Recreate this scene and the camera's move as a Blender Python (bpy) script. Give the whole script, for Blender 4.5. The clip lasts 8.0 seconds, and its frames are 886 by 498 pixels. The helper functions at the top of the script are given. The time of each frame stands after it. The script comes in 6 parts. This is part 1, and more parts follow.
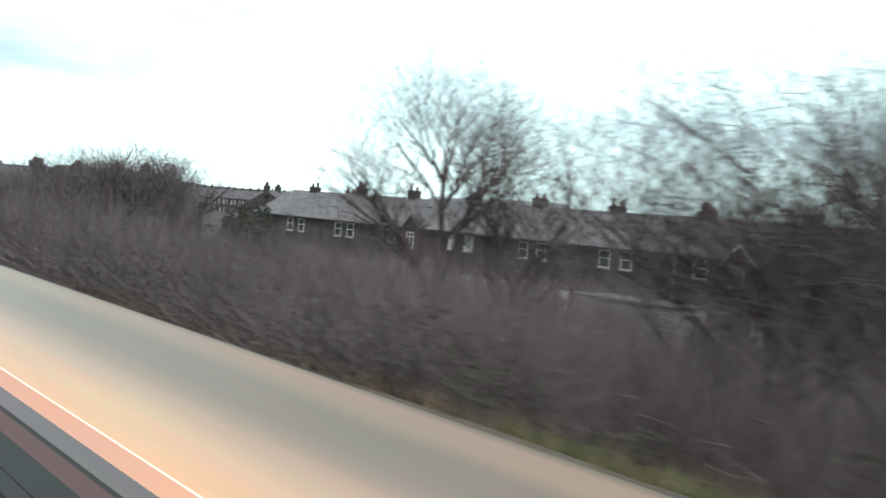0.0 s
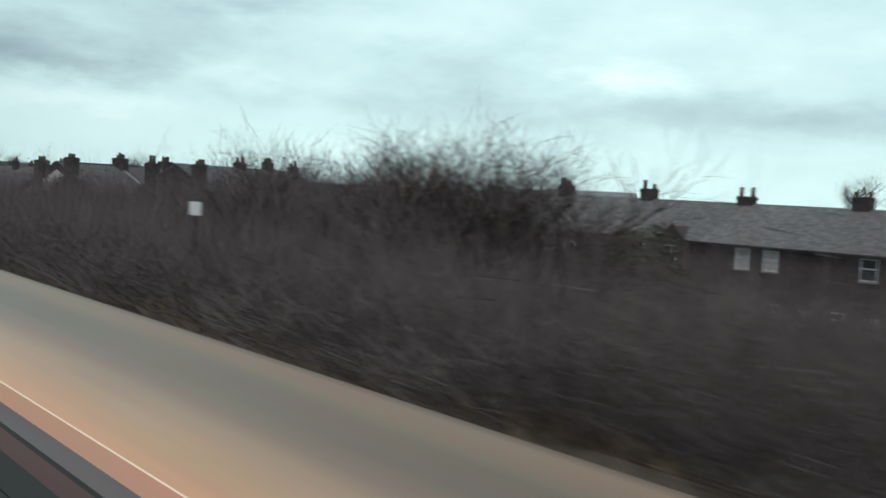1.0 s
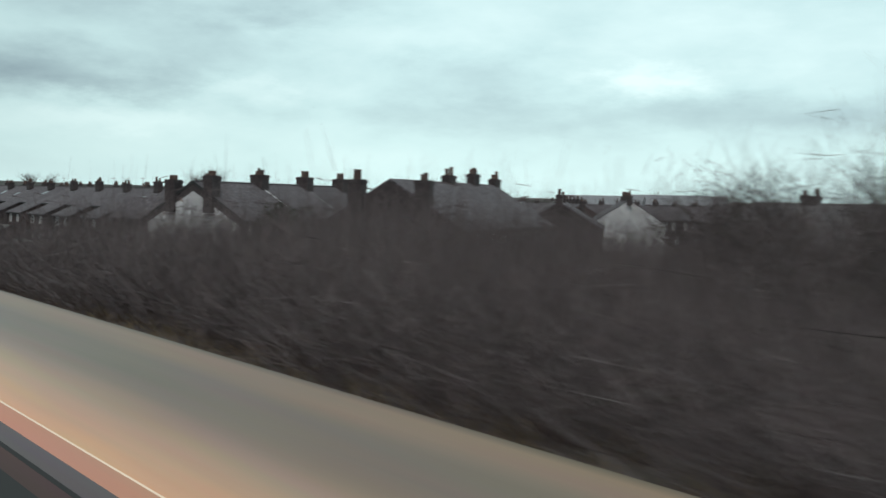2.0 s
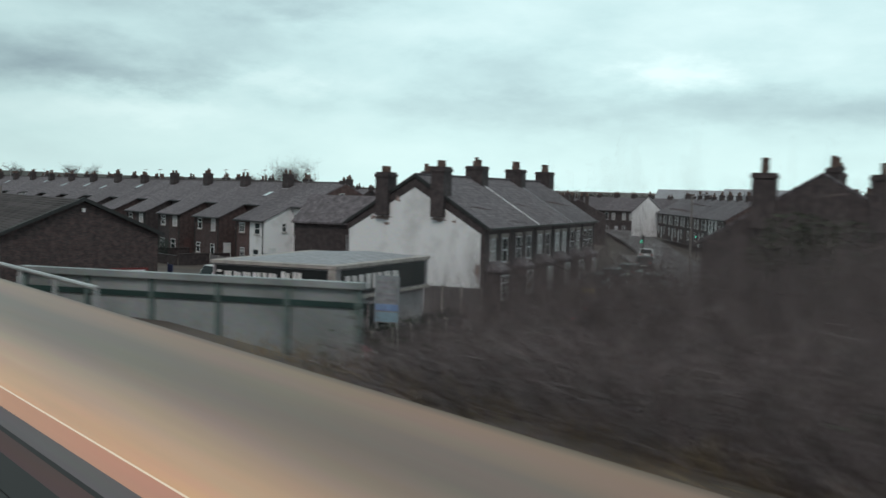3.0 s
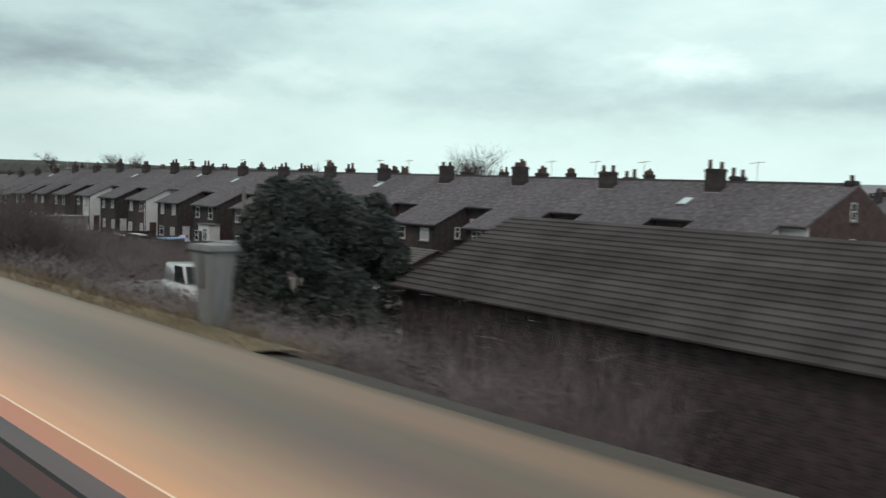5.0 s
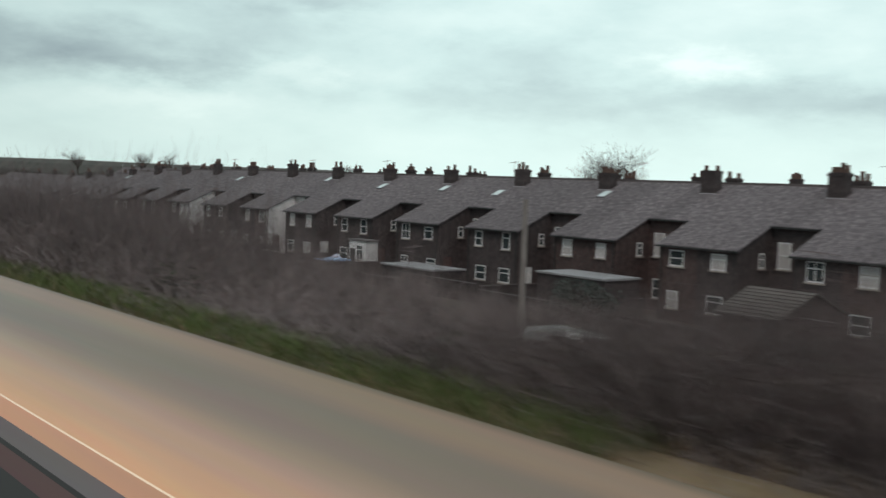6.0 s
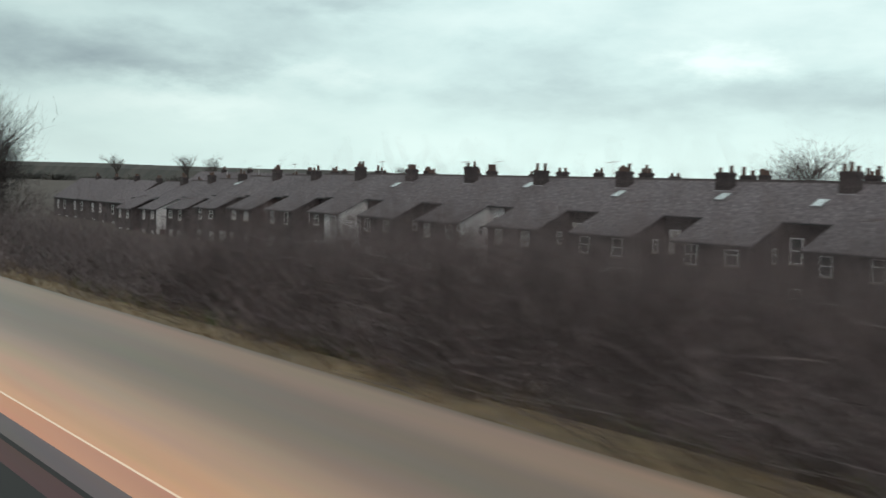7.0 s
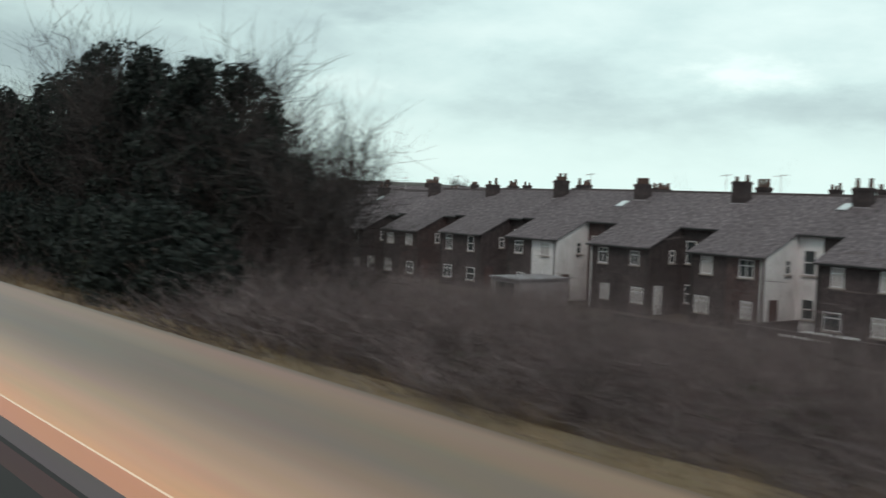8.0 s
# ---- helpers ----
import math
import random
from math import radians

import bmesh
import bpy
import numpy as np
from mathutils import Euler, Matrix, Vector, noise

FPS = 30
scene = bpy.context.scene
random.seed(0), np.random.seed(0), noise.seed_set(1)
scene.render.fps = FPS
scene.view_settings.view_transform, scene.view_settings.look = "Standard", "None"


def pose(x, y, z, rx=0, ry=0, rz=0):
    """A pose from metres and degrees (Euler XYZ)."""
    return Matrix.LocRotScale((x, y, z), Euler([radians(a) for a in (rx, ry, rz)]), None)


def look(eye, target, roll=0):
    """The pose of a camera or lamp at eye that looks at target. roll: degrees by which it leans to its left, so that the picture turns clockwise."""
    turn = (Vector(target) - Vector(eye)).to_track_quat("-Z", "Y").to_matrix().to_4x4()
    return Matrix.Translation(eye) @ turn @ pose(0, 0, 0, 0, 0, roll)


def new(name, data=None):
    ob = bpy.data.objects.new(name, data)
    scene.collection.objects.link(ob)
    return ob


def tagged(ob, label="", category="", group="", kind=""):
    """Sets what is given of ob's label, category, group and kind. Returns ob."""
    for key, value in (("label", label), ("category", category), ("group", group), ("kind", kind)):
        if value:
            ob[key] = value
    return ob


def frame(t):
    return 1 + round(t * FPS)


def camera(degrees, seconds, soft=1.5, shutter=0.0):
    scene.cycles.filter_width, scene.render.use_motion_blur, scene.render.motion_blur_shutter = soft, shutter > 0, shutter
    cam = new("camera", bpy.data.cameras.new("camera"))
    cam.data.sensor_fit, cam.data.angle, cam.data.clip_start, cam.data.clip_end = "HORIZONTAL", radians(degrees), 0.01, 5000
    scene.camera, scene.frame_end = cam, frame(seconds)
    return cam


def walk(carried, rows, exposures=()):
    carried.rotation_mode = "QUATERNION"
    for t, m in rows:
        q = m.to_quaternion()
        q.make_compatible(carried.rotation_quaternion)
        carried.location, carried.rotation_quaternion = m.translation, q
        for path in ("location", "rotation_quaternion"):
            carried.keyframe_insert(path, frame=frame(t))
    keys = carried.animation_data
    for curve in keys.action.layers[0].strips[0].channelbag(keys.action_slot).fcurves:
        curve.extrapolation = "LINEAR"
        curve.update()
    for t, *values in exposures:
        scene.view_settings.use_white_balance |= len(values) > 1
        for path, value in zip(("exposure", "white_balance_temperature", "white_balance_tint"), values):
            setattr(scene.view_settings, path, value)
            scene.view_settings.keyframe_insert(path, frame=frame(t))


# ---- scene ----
cam = camera(45.94, 8.0, soft=1.5, shutter=0.28)
walk(cam, [
    (0.00, pose(-0.11, -4.18, 7.30, 87.44, -4.02, 48.35)),
    (0.40, pose(-11.08, -3.29, 7.30, 87.15, -3.97, 48.65)),
    (0.70, pose(-19.31, -2.71, 7.30, 86.81, -3.82, 48.63)),
    (1.00, pose(-27.54, -2.20, 7.30, 86.80, -2.98, 48.87)),
    (1.50, pose(-41.27, -1.48, 7.30, 87.25, -1.34, 49.61)),
    (1.70, pose(-46.77, -1.24, 7.30, 87.27, -1.25, 49.73)),
    (2.30, pose(-63.26, -0.65, 7.30, 87.12, -1.46, 50.65)),
    (2.80, pose(-77.00, -0.32, 7.30, 87.00, -1.63, 51.42)),
    (3.00, pose(-82.50, -0.22, 7.30, 86.76, -1.53, 51.47)),
    (3.50, pose(-96.25, -0.05, 7.30, 86.67, -2.27, 51.33)),
    (4.00, pose(-110.00, 0.00, 7.30, 86.62, -2.39, 51.75)),
    (4.20, pose(-115.50, -0.01, 7.30, 86.48, -2.03, 51.94)),
    (4.75, pose(-130.62, -0.11, 7.30, 86.31, -1.78, 51.96)),
    (5.30, pose(-145.75, -0.34, 7.30, 86.15, -1.54, 51.98)),
    (5.50, pose(-151.25, -0.45, 7.30, 86.17, -1.70, 52.03)),
    (6.00, pose(-164.99, -0.78, 7.30, 86.23, -1.91, 52.66)),
    (6.50, pose(-178.74, -1.21, 7.30, 86.36, -0.87, 53.11)),
    (7.00, pose(-192.48, -1.73, 7.30, 86.20, -1.36, 53.89)),
    (7.50, pose(-206.21, -2.35, 7.30, 86.52, -1.74, 53.94)),
    (7.80, pose(-214.45, -2.77, 7.30, 86.82, -2.07, 54.61)),
    (8.00, pose(-219.94, -3.07, 7.30, 86.77, -1.75, 55.04)),
], exposures=[(0.0, 1.08, 6450, 9), (0.3, 0.70, 6400, 8), (0.6, 0.38, 6400, 8), (0.9, 0.10, 6400, 8), (1.2, 0.05, 6520, 8.5), (4.2, 0.02, 6500, 8.5), (5.3, 0.06, 6880, 11.5), (8.0, 0.06, 6880, 12)])

# ---------------------------------------------------------------- light
world = bpy.data.worlds.new("overcast_sky")
scene.world = world
world.use_nodes = True
wn = world.node_tree
wn.nodes.clear()


def wnode(kind, **sets):
    n = wn.nodes.new(kind)
    for k, v in sets.items():
        n.inputs[k].default_value = v
    return n


out = wnode("ShaderNodeOutputWorld")
bg = wnode("ShaderNodeBackground", Strength=1.0)
sky = wnode("ShaderNodeTexSky")
sky.sky_type = "NISHITA"
sky.sun_disc = False
sky.sun_elevation = radians(51)
sky.sun_rotation = radians(138)
skyk = wnode("ShaderNodeVectorMath")
skyk.operation = "SCALE"
skyk.inputs["Scale"].default_value = 0.08
coord = wnode("ShaderNodeTexCoord")
flat = wnode("ShaderNodeMapping")
flat.inputs["Scale"].default_value = (1.0, 1.0, 2.8)
cloud = wnode("ShaderNodeTexNoise", Scale=6.5, Detail=8.0, Roughness=0.55, Distortion=0.1)
shade = wnode("ShaderNodeValToRGB")
shade.color_ramp.elements[0].position = 0.28
shade.color_ramp.elements[0].color = (0.33, 0.45, 0.50, 1)
shade.color_ramp.elements[1].position = 0.70
shade.color_ramp.elements[1].color = (0.88, 1.10, 1.10, 1)
e = shade.color_ramp.elements.new(0.5)
e.color = (0.64, 0.87, 0.885, 1)
split = wnode("ShaderNodeSeparateXYZ")
low = wnode("ShaderNodeMapRange")
low.inputs["From Min"].default_value = 0.0
low.inputs["From Max"].default_value = 0.085
low.inputs["To Min"].default_value = 0.70
low.inputs["To Max"].default_value = 0.0
pale = wnode("ShaderNodeMixRGB")
pale.inputs["Color2"].default_value = (0.80, 1.06, 1.06, 1)
mixs = wnode("ShaderNodeMixRGB", Fac=0.9)
L = wn.links.new
L(coord.outputs["Generated"], flat.inputs["Vector"])
L(flat.outputs["Vector"], cloud.inputs["Vector"])
# banks of cloud: across, up, half width, half height, thinner (+) or thicker (-)
BANKS = ((-0.391, 0.110, 0.130, 0.024, -0.17), (-0.270, 0.094, 0.060, 0.011, -0.08), (-0.235, 0.172, 0.140, 0.018, -0.10), (-0.270, 0.066, 0.085, 0.012, 0.11), (-0.148, 0.097, 0.030, 0.013, 0.10),
         (-0.070, 0.150, 0.070, 0.020, 0.08), (0.063, 0.078, 0.150, 0.017, -0.09), (0.350, 0.081, 0.140, 0.015, -0.10), (0.036, 0.120, 0.120, 0.018, -0.04), (0.220, 0.115, 0.042, 0.012, 0.20), (0.280, 0.155, 0.200, 0.028, 0.08))
across = wnode("ShaderNodeVectorMath")
across.operation = "DOT_PRODUCT"
across.inputs[1].default_value = (0.621, 0.784, 0.0)
L(coord.outputs["Generated"], across.inputs[0])
spot = wnode("ShaderNodeCombineXYZ")
L(across.outputs["Value"], spot.inputs["X"])
L(split.outputs["Z"], spot.inputs["Y"])
ragged = wnode("ShaderNodeTexNoise", Scale=16.0, Detail=6.0, Roughness=0.6)
L(flat.outputs["Vector"], ragged.inputs["Vector"])
torn = wnode("ShaderNodeVectorMath")
torn.operation = "MULTIPLY_ADD"
torn.inputs[1].default_value, torn.inputs[2].default_value = (0.16, 0.045, 0.0), (-0.08, -0.0225, 0.0)
L(ragged.outputs["Color"], torn.inputs[0])
place = wnode("ShaderNodeVectorMath")
place.operation = "ADD"
L(spot.outputs["Vector"], place.inputs[0])
L(torn.outputs["Vector"], place.inputs[1])
thick = wnode("ShaderNodeMath")
thick.operation = "MULTIPLY_ADD"
thick.inputs[1].default_value, thick.inputs[2].default_value = 0.36, 0.325
L(cloud.outputs["Fac"], thick.inputs[0])
total = thick.outputs["Value"]
for bu, bw, bsu, bsw, amount in BANKS:
    away = wnode("ShaderNodeVectorMath")
    away.operation = "MULTIPLY_ADD"
    away.inputs[1].default_value, away.inputs[2].default_value = (1 / bsu, 1 / bsw, 0.0), (-bu / bsu, -bw / bsw, 0.0)
    L(place.outputs["Vector"], away.inputs[0])
    square = wnode("ShaderNodeVectorMath")
    square.operation = "DOT_PRODUCT"
    L(away.outputs["Vector"], square.inputs[0])
    L(away.outputs["Vector"], square.inputs[1])
    fall = wnode("ShaderNodeMath")
    fall.operation = "POWER"
    fall.inputs[0].default_value = 0.45
    L(square.outputs["Value"], fall.inputs[1])
    add = wnode("ShaderNodeMath")
    add.operation = "MULTIPLY_ADD"
    add.inputs[1].default_value = amount
    L(fall.outputs["Value"], add.inputs[0])
    L(total, add.inputs[2])
    total = add.outputs["Value"]
L(total, shade.inputs["Fac"])
L(coord.outputs["Generated"], split.inputs["Vector"])
L(split.outputs["Z"], low.inputs["Value"])
L(low.outputs["Result"], pale.inputs["Fac"])
L(shade.outputs["Color"], pale.inputs["Color1"])
L(sky.outputs["Color"], skyk.inputs[0])
L(skyk.outputs["Vector"], mixs.inputs["Color1"])
L(pale.outputs["Color"], mixs.inputs["Color2"])
# the sky is dimmer towards -y and brighter towards +y
side = wnode("ShaderNodeMapRange")
side.inputs["From Min"].default_value, side.inputs["From Max"].default_value = 0.15, 0.62
side.inputs["To Min"].default_value, side.inputs["To Max"].default_value = 0.80, 1.02
veil = wnode("ShaderNodeVectorMath")
veil.operation = "SCALE"
L(split.outputs["Y"], side.inputs["Value"])
L(mixs.outputs["Color"], veil.inputs[0])
L(side.outputs["Result"], veil.inputs["Scale"])
L(veil.outputs["Vector"], bg.inputs["Color"])
L(bg.outputs["Background"], out.inputs["Surface"])

sun = new("sun", bpy.data.lights.new("sun", "SUN"))
sun.data.energy, sun.data.angle, sun.data.color = 1.05, radians(16), (1.0, 0.935, 0.885)
sun.matrix_world = look((0, 0, 100), (-34, 38, 36))

# ---------------------------------------------------------------- materials


def warm(c):
    """Reddens a base colour, putting an offset to the sky's cyan light into it."""
    return (min(0.9, c[0] * 1.09), c[1] * 0.975, c[2] * 1.01)


def mat(name, base, dark=None, rough=0.8, scale=3.0, fine=40.0, bump=0.15, metal=0.0, spec=0.4, stretch=(1, 1, 1), lo=0.35, hi=0.68, per=0.0):
    """A surface with stains at one scale, grain at another, fine relief; per varies it from object to object."""
    m = bpy.data.materials.new(name)
    m.use_nodes = True
    t = m.node_tree
    b = t.nodes["Principled BSDF"]
    dark = dark or tuple(c * 0.6 for c in base)
    base, dark = warm(base), warm(dark)
    tc = t.nodes.new("ShaderNodeTexCoord")
    mp = t.nodes.new("ShaderNodeMapping")
    mp.inputs["Scale"].default_value = stretch
    n1 = t.nodes.new("ShaderNodeTexNoise")
    n1.inputs["Scale"].default_value, n1.inputs["Detail"].default_value = scale, 5
    n2 = t.nodes.new("ShaderNodeTexNoise")
    n2.inputs["Scale"].default_value, n2.inputs["Detail"].default_value = fine, 3
    r = t.nodes.new("ShaderNodeValToRGB")
    r.color_ramp.elements[0].position, r.color_ramp.elements[0].color = lo, (*dark, 1)
    r.color_ramp.elements[1].position, r.color_ramp.elements[1].color = hi, (*base, 1)
    g = t.nodes.new("ShaderNodeMixRGB")
    g.blend_type = "MULTIPLY"
    g.inputs["Fac"].default_value = 0.35
    bp = t.nodes.new("ShaderNodeBump")
    bp.inputs["Strength"].default_value, bp.inputs["Distance"].default_value = bump, 0.02
    k = t.links.new
    k(tc.outputs["Object"], mp.inputs["Vector"])
    k(mp.outputs["Vector"], n1.inputs["Vector"])
    k(mp.outputs["Vector"], n2.inputs["Vector"])
    k(n1.outputs["Fac"], r.inputs["Fac"])
    k(r.outputs["Color"], g.inputs["Color1"])
    k(n2.outputs["Color"], g.inputs["Color2"])
    k(n2.outputs["Fac"], bp.inputs["Height"])
    k(bp.outputs["Normal"], b.inputs["Normal"])
    last = g
    if per:
        oi = t.nodes.new("ShaderNodeObjectInfo")
        hs = t.nodes.new("ShaderNodeHueSaturation")
        mr = t.nodes.new("ShaderNodeMapRange")
        mr.inputs["To Min"].default_value, mr.inputs["To Max"].default_value = 1 - per, 1 + per
        k(oi.outputs["Random"], mr.inputs["Value"])
        k(mr.outputs["Result"], hs.inputs["Value"])
        k(g.outputs["Color"], hs.inputs["Color"])
        last = hs
    k(last.outputs["Color"], b.inputs["Base Color"])
    b.inputs["Roughness"].default_value, b.inputs["Metallic"].default_value = rough, metal
    b.inputs["Specular IOR Level"].default_value = spec
    return m


def coursed(name, base, other, mortar, width, height, gap=0.012, rough=0.85, bump=0.5, slope=False, per=0.12, spec=0.4):
    """Brickwork or slating with courses of real size, weathered in patches."""
    m = mat(name, base, rough=rough, per=per, spec=spec)
    base, other, mortar = warm(base), warm(other), warm(mortar)
    t = m.node_tree
    k = t.links.new
    tc = next(n for n in t.nodes if n.type == "TEX_COORD")
    ramp = next(n for n in t.nodes if n.type == "VALTORGB")
    mixn = next(n for n in t.nodes if n.type == "MIX_RGB")
    bp = next(n for n in t.nodes if n.type == "BUMP")
    sx = t.nodes.new("ShaderNodeSeparateXYZ")
    ad = t.nodes.new("ShaderNodeMath")
    ad.operation = "ADD"
    cb = t.nodes.new("ShaderNodeCombineXYZ")
    br = t.nodes.new("ShaderNodeTexBrick")
    br.inputs["Scale"].default_value = 1.0
    br.inputs["Brick Width"].default_value, br.inputs["Row Height"].default_value = width, height
    br.inputs["Mortar Size"].default_value = gap
    br.inputs["Color1"].default_value, br.inputs["Color2"].default_value = (*base, 1), (*other, 1)
    br.inputs["Mortar"].default_value = (*mortar, 1)
    k(tc.outputs["Object"], sx.inputs["Vector"])
    k(sx.outputs["X"], ad.inputs[0])
    if slope:
        ad.inputs[1].default_value = 0.0
        k(sx.outputs["Y"], cb.inputs["Y"])
    else:
        k(sx.outputs["Y"], ad.inputs[1])
        k(sx.outputs["Z"], cb.inputs["Y"])
    k(ad.outputs["Value"], cb.inputs["X"])
    k(cb.outputs["Vector"], br.inputs["Vector"])
    stain = t.nodes.new("ShaderNodeMixRGB")
    stain.blend_type = "MULTIPLY"
    stain.inputs["Fac"].default_value = 0.9
    ramp.color_ramp.elements[0].color = (0.5, 0.5, 0.5, 1)
    ramp.color_ramp.elements[1].color = (1.0, 1.0, 1.0, 1)
    k(br.outputs["Color"], stain.inputs["Color1"])
    k(ramp.outputs["Color"], stain.inputs["Color2"])
    k(stain.outputs["Color"], mixn.inputs["Color1"])
    k(br.outputs["Fac"], bp.inputs["Height"])
    bp.inputs["Strength"].default_value, bp.invert = bump, True
    return m


def plain(name, base, rough=0.5, metal=0.0, emit=None, alpha=1.0, trans=0.0):
    m = bpy.data.materials.new(name)
    m.use_nodes = True
    b = m.node_tree.nodes["Principled BSDF"]
    b.inputs["Base Color"].default_value = (*base, 1)
    b.inputs["Roughness"].default_value, b.inputs["Metallic"].default_value = rough, metal
    b.inputs["Transmission Weight"].default_value = trans
    if emit:
        b.inputs["Emission Color"].default_value, b.inputs["Emission Strength"].default_value = (*emit[0], 1), emit[1]
    return m


BRICK = coursed("red_brick", (0.108, 0.060, 0.056), (0.080, 0.047, 0.044), (0.092, 0.079, 0.076), 0.225, 0.075)
BRICK_RED = coursed("clean_red_brick", (0.150, 0.078, 0.072), (0.115, 0.062, 0.057), (0.115, 0.095, 0.09), 0.225, 0.075)
BRICK_MOTTLED = coursed("mottled_brick", (0.125, 0.078, 0.074), (0.058, 0.045, 0.045), (0.085, 0.075, 0.073), 0.225, 0.075)
BRICK_DARK = coursed("sooty_brick", (0.083, 0.059, 0.059), (0.058, 0.044, 0.045), (0.070, 0.063, 0.063), 0.225, 0.075)
SLATE = coursed("grey_slate", (0.208, 0.192, 0.201), (0.158, 0.146, 0.154), (0.106, 0.098, 0.103), 0.28, 0.22, 0.012, 0.85, 0.5, True, spec=0.12)
# slate lightened so that the first row's roofs come out brighter
SLATE_PALE = coursed("pale_slate", (0.215, 0.198, 0.200), (0.165, 0.150, 0.154), (0.11, 0.102, 0.104), 0.28, 0.22, 0.012, 0.7, 0.5, True)
TILE_DARK = mat("dark_concrete_tile", (0.098, 0.091, 0.089), (0.064, 0.059, 0.058), 0.95, 0.7, 30, 0.3, per=0.12, spec=0.08)
TILE_BROWN = mat("brown_concrete_tile", (0.125, 0.112, 0.104), (0.08, 0.071, 0.066), 0.85, 1.2, 30, 0.3, per=0.1)
RENDER_WHITE = mat("white_render", (0.735, 0.765, 0.755), (0.52, 0.53, 0.52), 0.85, 0.55, 14, 0.12, lo=0.25, hi=0.5)
RENDER_GREY = mat("grey_render", (0.34, 0.325, 0.327), (0.26, 0.246, 0.248), 0.85, 0.6, 14, 0.12)
STONE = mat("pale_stone", (0.42, 0.40, 0.36), (0.27, 0.25, 0.23), 0.85, 2, 20, 0.2)
UPVC = mat("white_upvc", (0.74, 0.78, 0.77), (0.58, 0.61, 0.60), 0.35, 1.5, 8, 0.02)
GLASS = plain("window_glass", (0.035, 0.042, 0.045), 0.06)
CURTAIN = mat("net_curtain", (0.55, 0.55, 0.53), (0.36, 0.36, 0.35), 0.9, 2, 10, 0.1, stretch=(6, 6, 0.5))
GUTTER = mat("black_gutter", (0.03, 0.03, 0.03), (0.02, 0.02, 0.02), 0.5, 3, 20, 0.05)
LEAD = mat("lead_flashing", (0.30, 0.31, 0.32), (0.2, 0.2, 0.21), 0.6, 3, 20, 0.1)
POT = mat("clay_pot", (0.14, 0.09, 0.072), (0.08, 0.055, 0.046), 0.85, 5, 20, 0.1, per=0.2)
ASPHALT = mat("worn_asphalt", (0.155, 0.141, 0.142), (0.105, 0.096, 0.097), 0.9, 0.35, 25, 0.2)
PAVING = mat("concrete_paving", (0.215, 0.195, 0.190), (0.15, 0.138, 0.134), 0.9, 0.7, 18, 0.15)
CONCRETE = mat("weathered_concrete", (0.36, 0.35, 0.32), (0.2, 0.19, 0.175), 0.9, 0.8, 12, 0.25)
SOIL = mat("winter_ground", (0.105, 0.082, 0.066), (0.06, 0.047, 0.04), 0.95, 0.25, 6, 0.6)
BALLAST = mat("weathered_ballast", (0.19, 0.155, 0.12), (0.11, 0.092, 0.075), 0.95, 1.6, 22, 0.7, stretch=(0.35, 1.4, 1))
DRYGRASS = mat("dry_grass", (0.27, 0.205, 0.12), (0.15, 0.118, 0.07), 0.95, 0.8, 12, 0.3, per=0.2)
LEDGE = mat("ledge_painted_reflection", (0.78, 0.52, 0.36), (0.64, 0.45, 0.33), 0.38, 1.2, 9, 0.03, stretch=(0.15, 3, 3))


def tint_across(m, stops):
    """Paints bands of reflected light across a material's own surface, streaked along it."""
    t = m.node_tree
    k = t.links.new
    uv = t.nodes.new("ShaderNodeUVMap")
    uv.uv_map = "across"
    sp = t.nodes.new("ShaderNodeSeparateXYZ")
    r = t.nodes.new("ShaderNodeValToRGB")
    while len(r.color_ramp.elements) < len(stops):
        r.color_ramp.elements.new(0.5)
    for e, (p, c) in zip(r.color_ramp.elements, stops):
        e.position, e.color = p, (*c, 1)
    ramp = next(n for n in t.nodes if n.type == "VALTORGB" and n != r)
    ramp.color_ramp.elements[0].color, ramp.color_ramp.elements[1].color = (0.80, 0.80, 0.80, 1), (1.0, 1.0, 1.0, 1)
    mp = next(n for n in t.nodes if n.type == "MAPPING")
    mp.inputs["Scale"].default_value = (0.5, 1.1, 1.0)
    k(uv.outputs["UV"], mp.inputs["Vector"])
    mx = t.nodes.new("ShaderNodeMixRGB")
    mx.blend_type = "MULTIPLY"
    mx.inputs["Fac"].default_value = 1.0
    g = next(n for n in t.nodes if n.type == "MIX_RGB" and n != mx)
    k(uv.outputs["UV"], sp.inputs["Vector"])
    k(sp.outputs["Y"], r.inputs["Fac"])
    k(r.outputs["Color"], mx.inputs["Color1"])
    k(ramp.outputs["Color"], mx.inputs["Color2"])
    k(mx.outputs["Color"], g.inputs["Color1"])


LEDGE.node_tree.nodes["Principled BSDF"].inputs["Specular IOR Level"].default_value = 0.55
# colour stops imitate the warm reflection in the window, brown through grey to orange
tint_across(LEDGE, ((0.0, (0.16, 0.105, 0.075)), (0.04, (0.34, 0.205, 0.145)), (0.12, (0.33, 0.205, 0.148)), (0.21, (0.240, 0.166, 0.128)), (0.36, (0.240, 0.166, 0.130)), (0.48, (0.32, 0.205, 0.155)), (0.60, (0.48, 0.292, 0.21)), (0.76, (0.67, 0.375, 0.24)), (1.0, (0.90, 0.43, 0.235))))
SALMON = mat("salmon_wall_panel", (0.74, 0.36, 0.22), (0.62, 0.31, 0.20), 0.5, 1.2, 9, 0.03, stretch=(0.15, 3, 3))
TRIMWHITE = plain("pale_edge_trim", (0.95, 0.66, 0.48), 0.25)
SEAL = mat("grey_window_seal", (0.165, 0.145, 0.145), (0.105, 0.092, 0.094), 0.75, 2, 20, 0.05, stretch=(0.2, 3, 3))
SEALBLACK = plain("black_rubber", (0.02, 0.018, 0.018), 0.9)
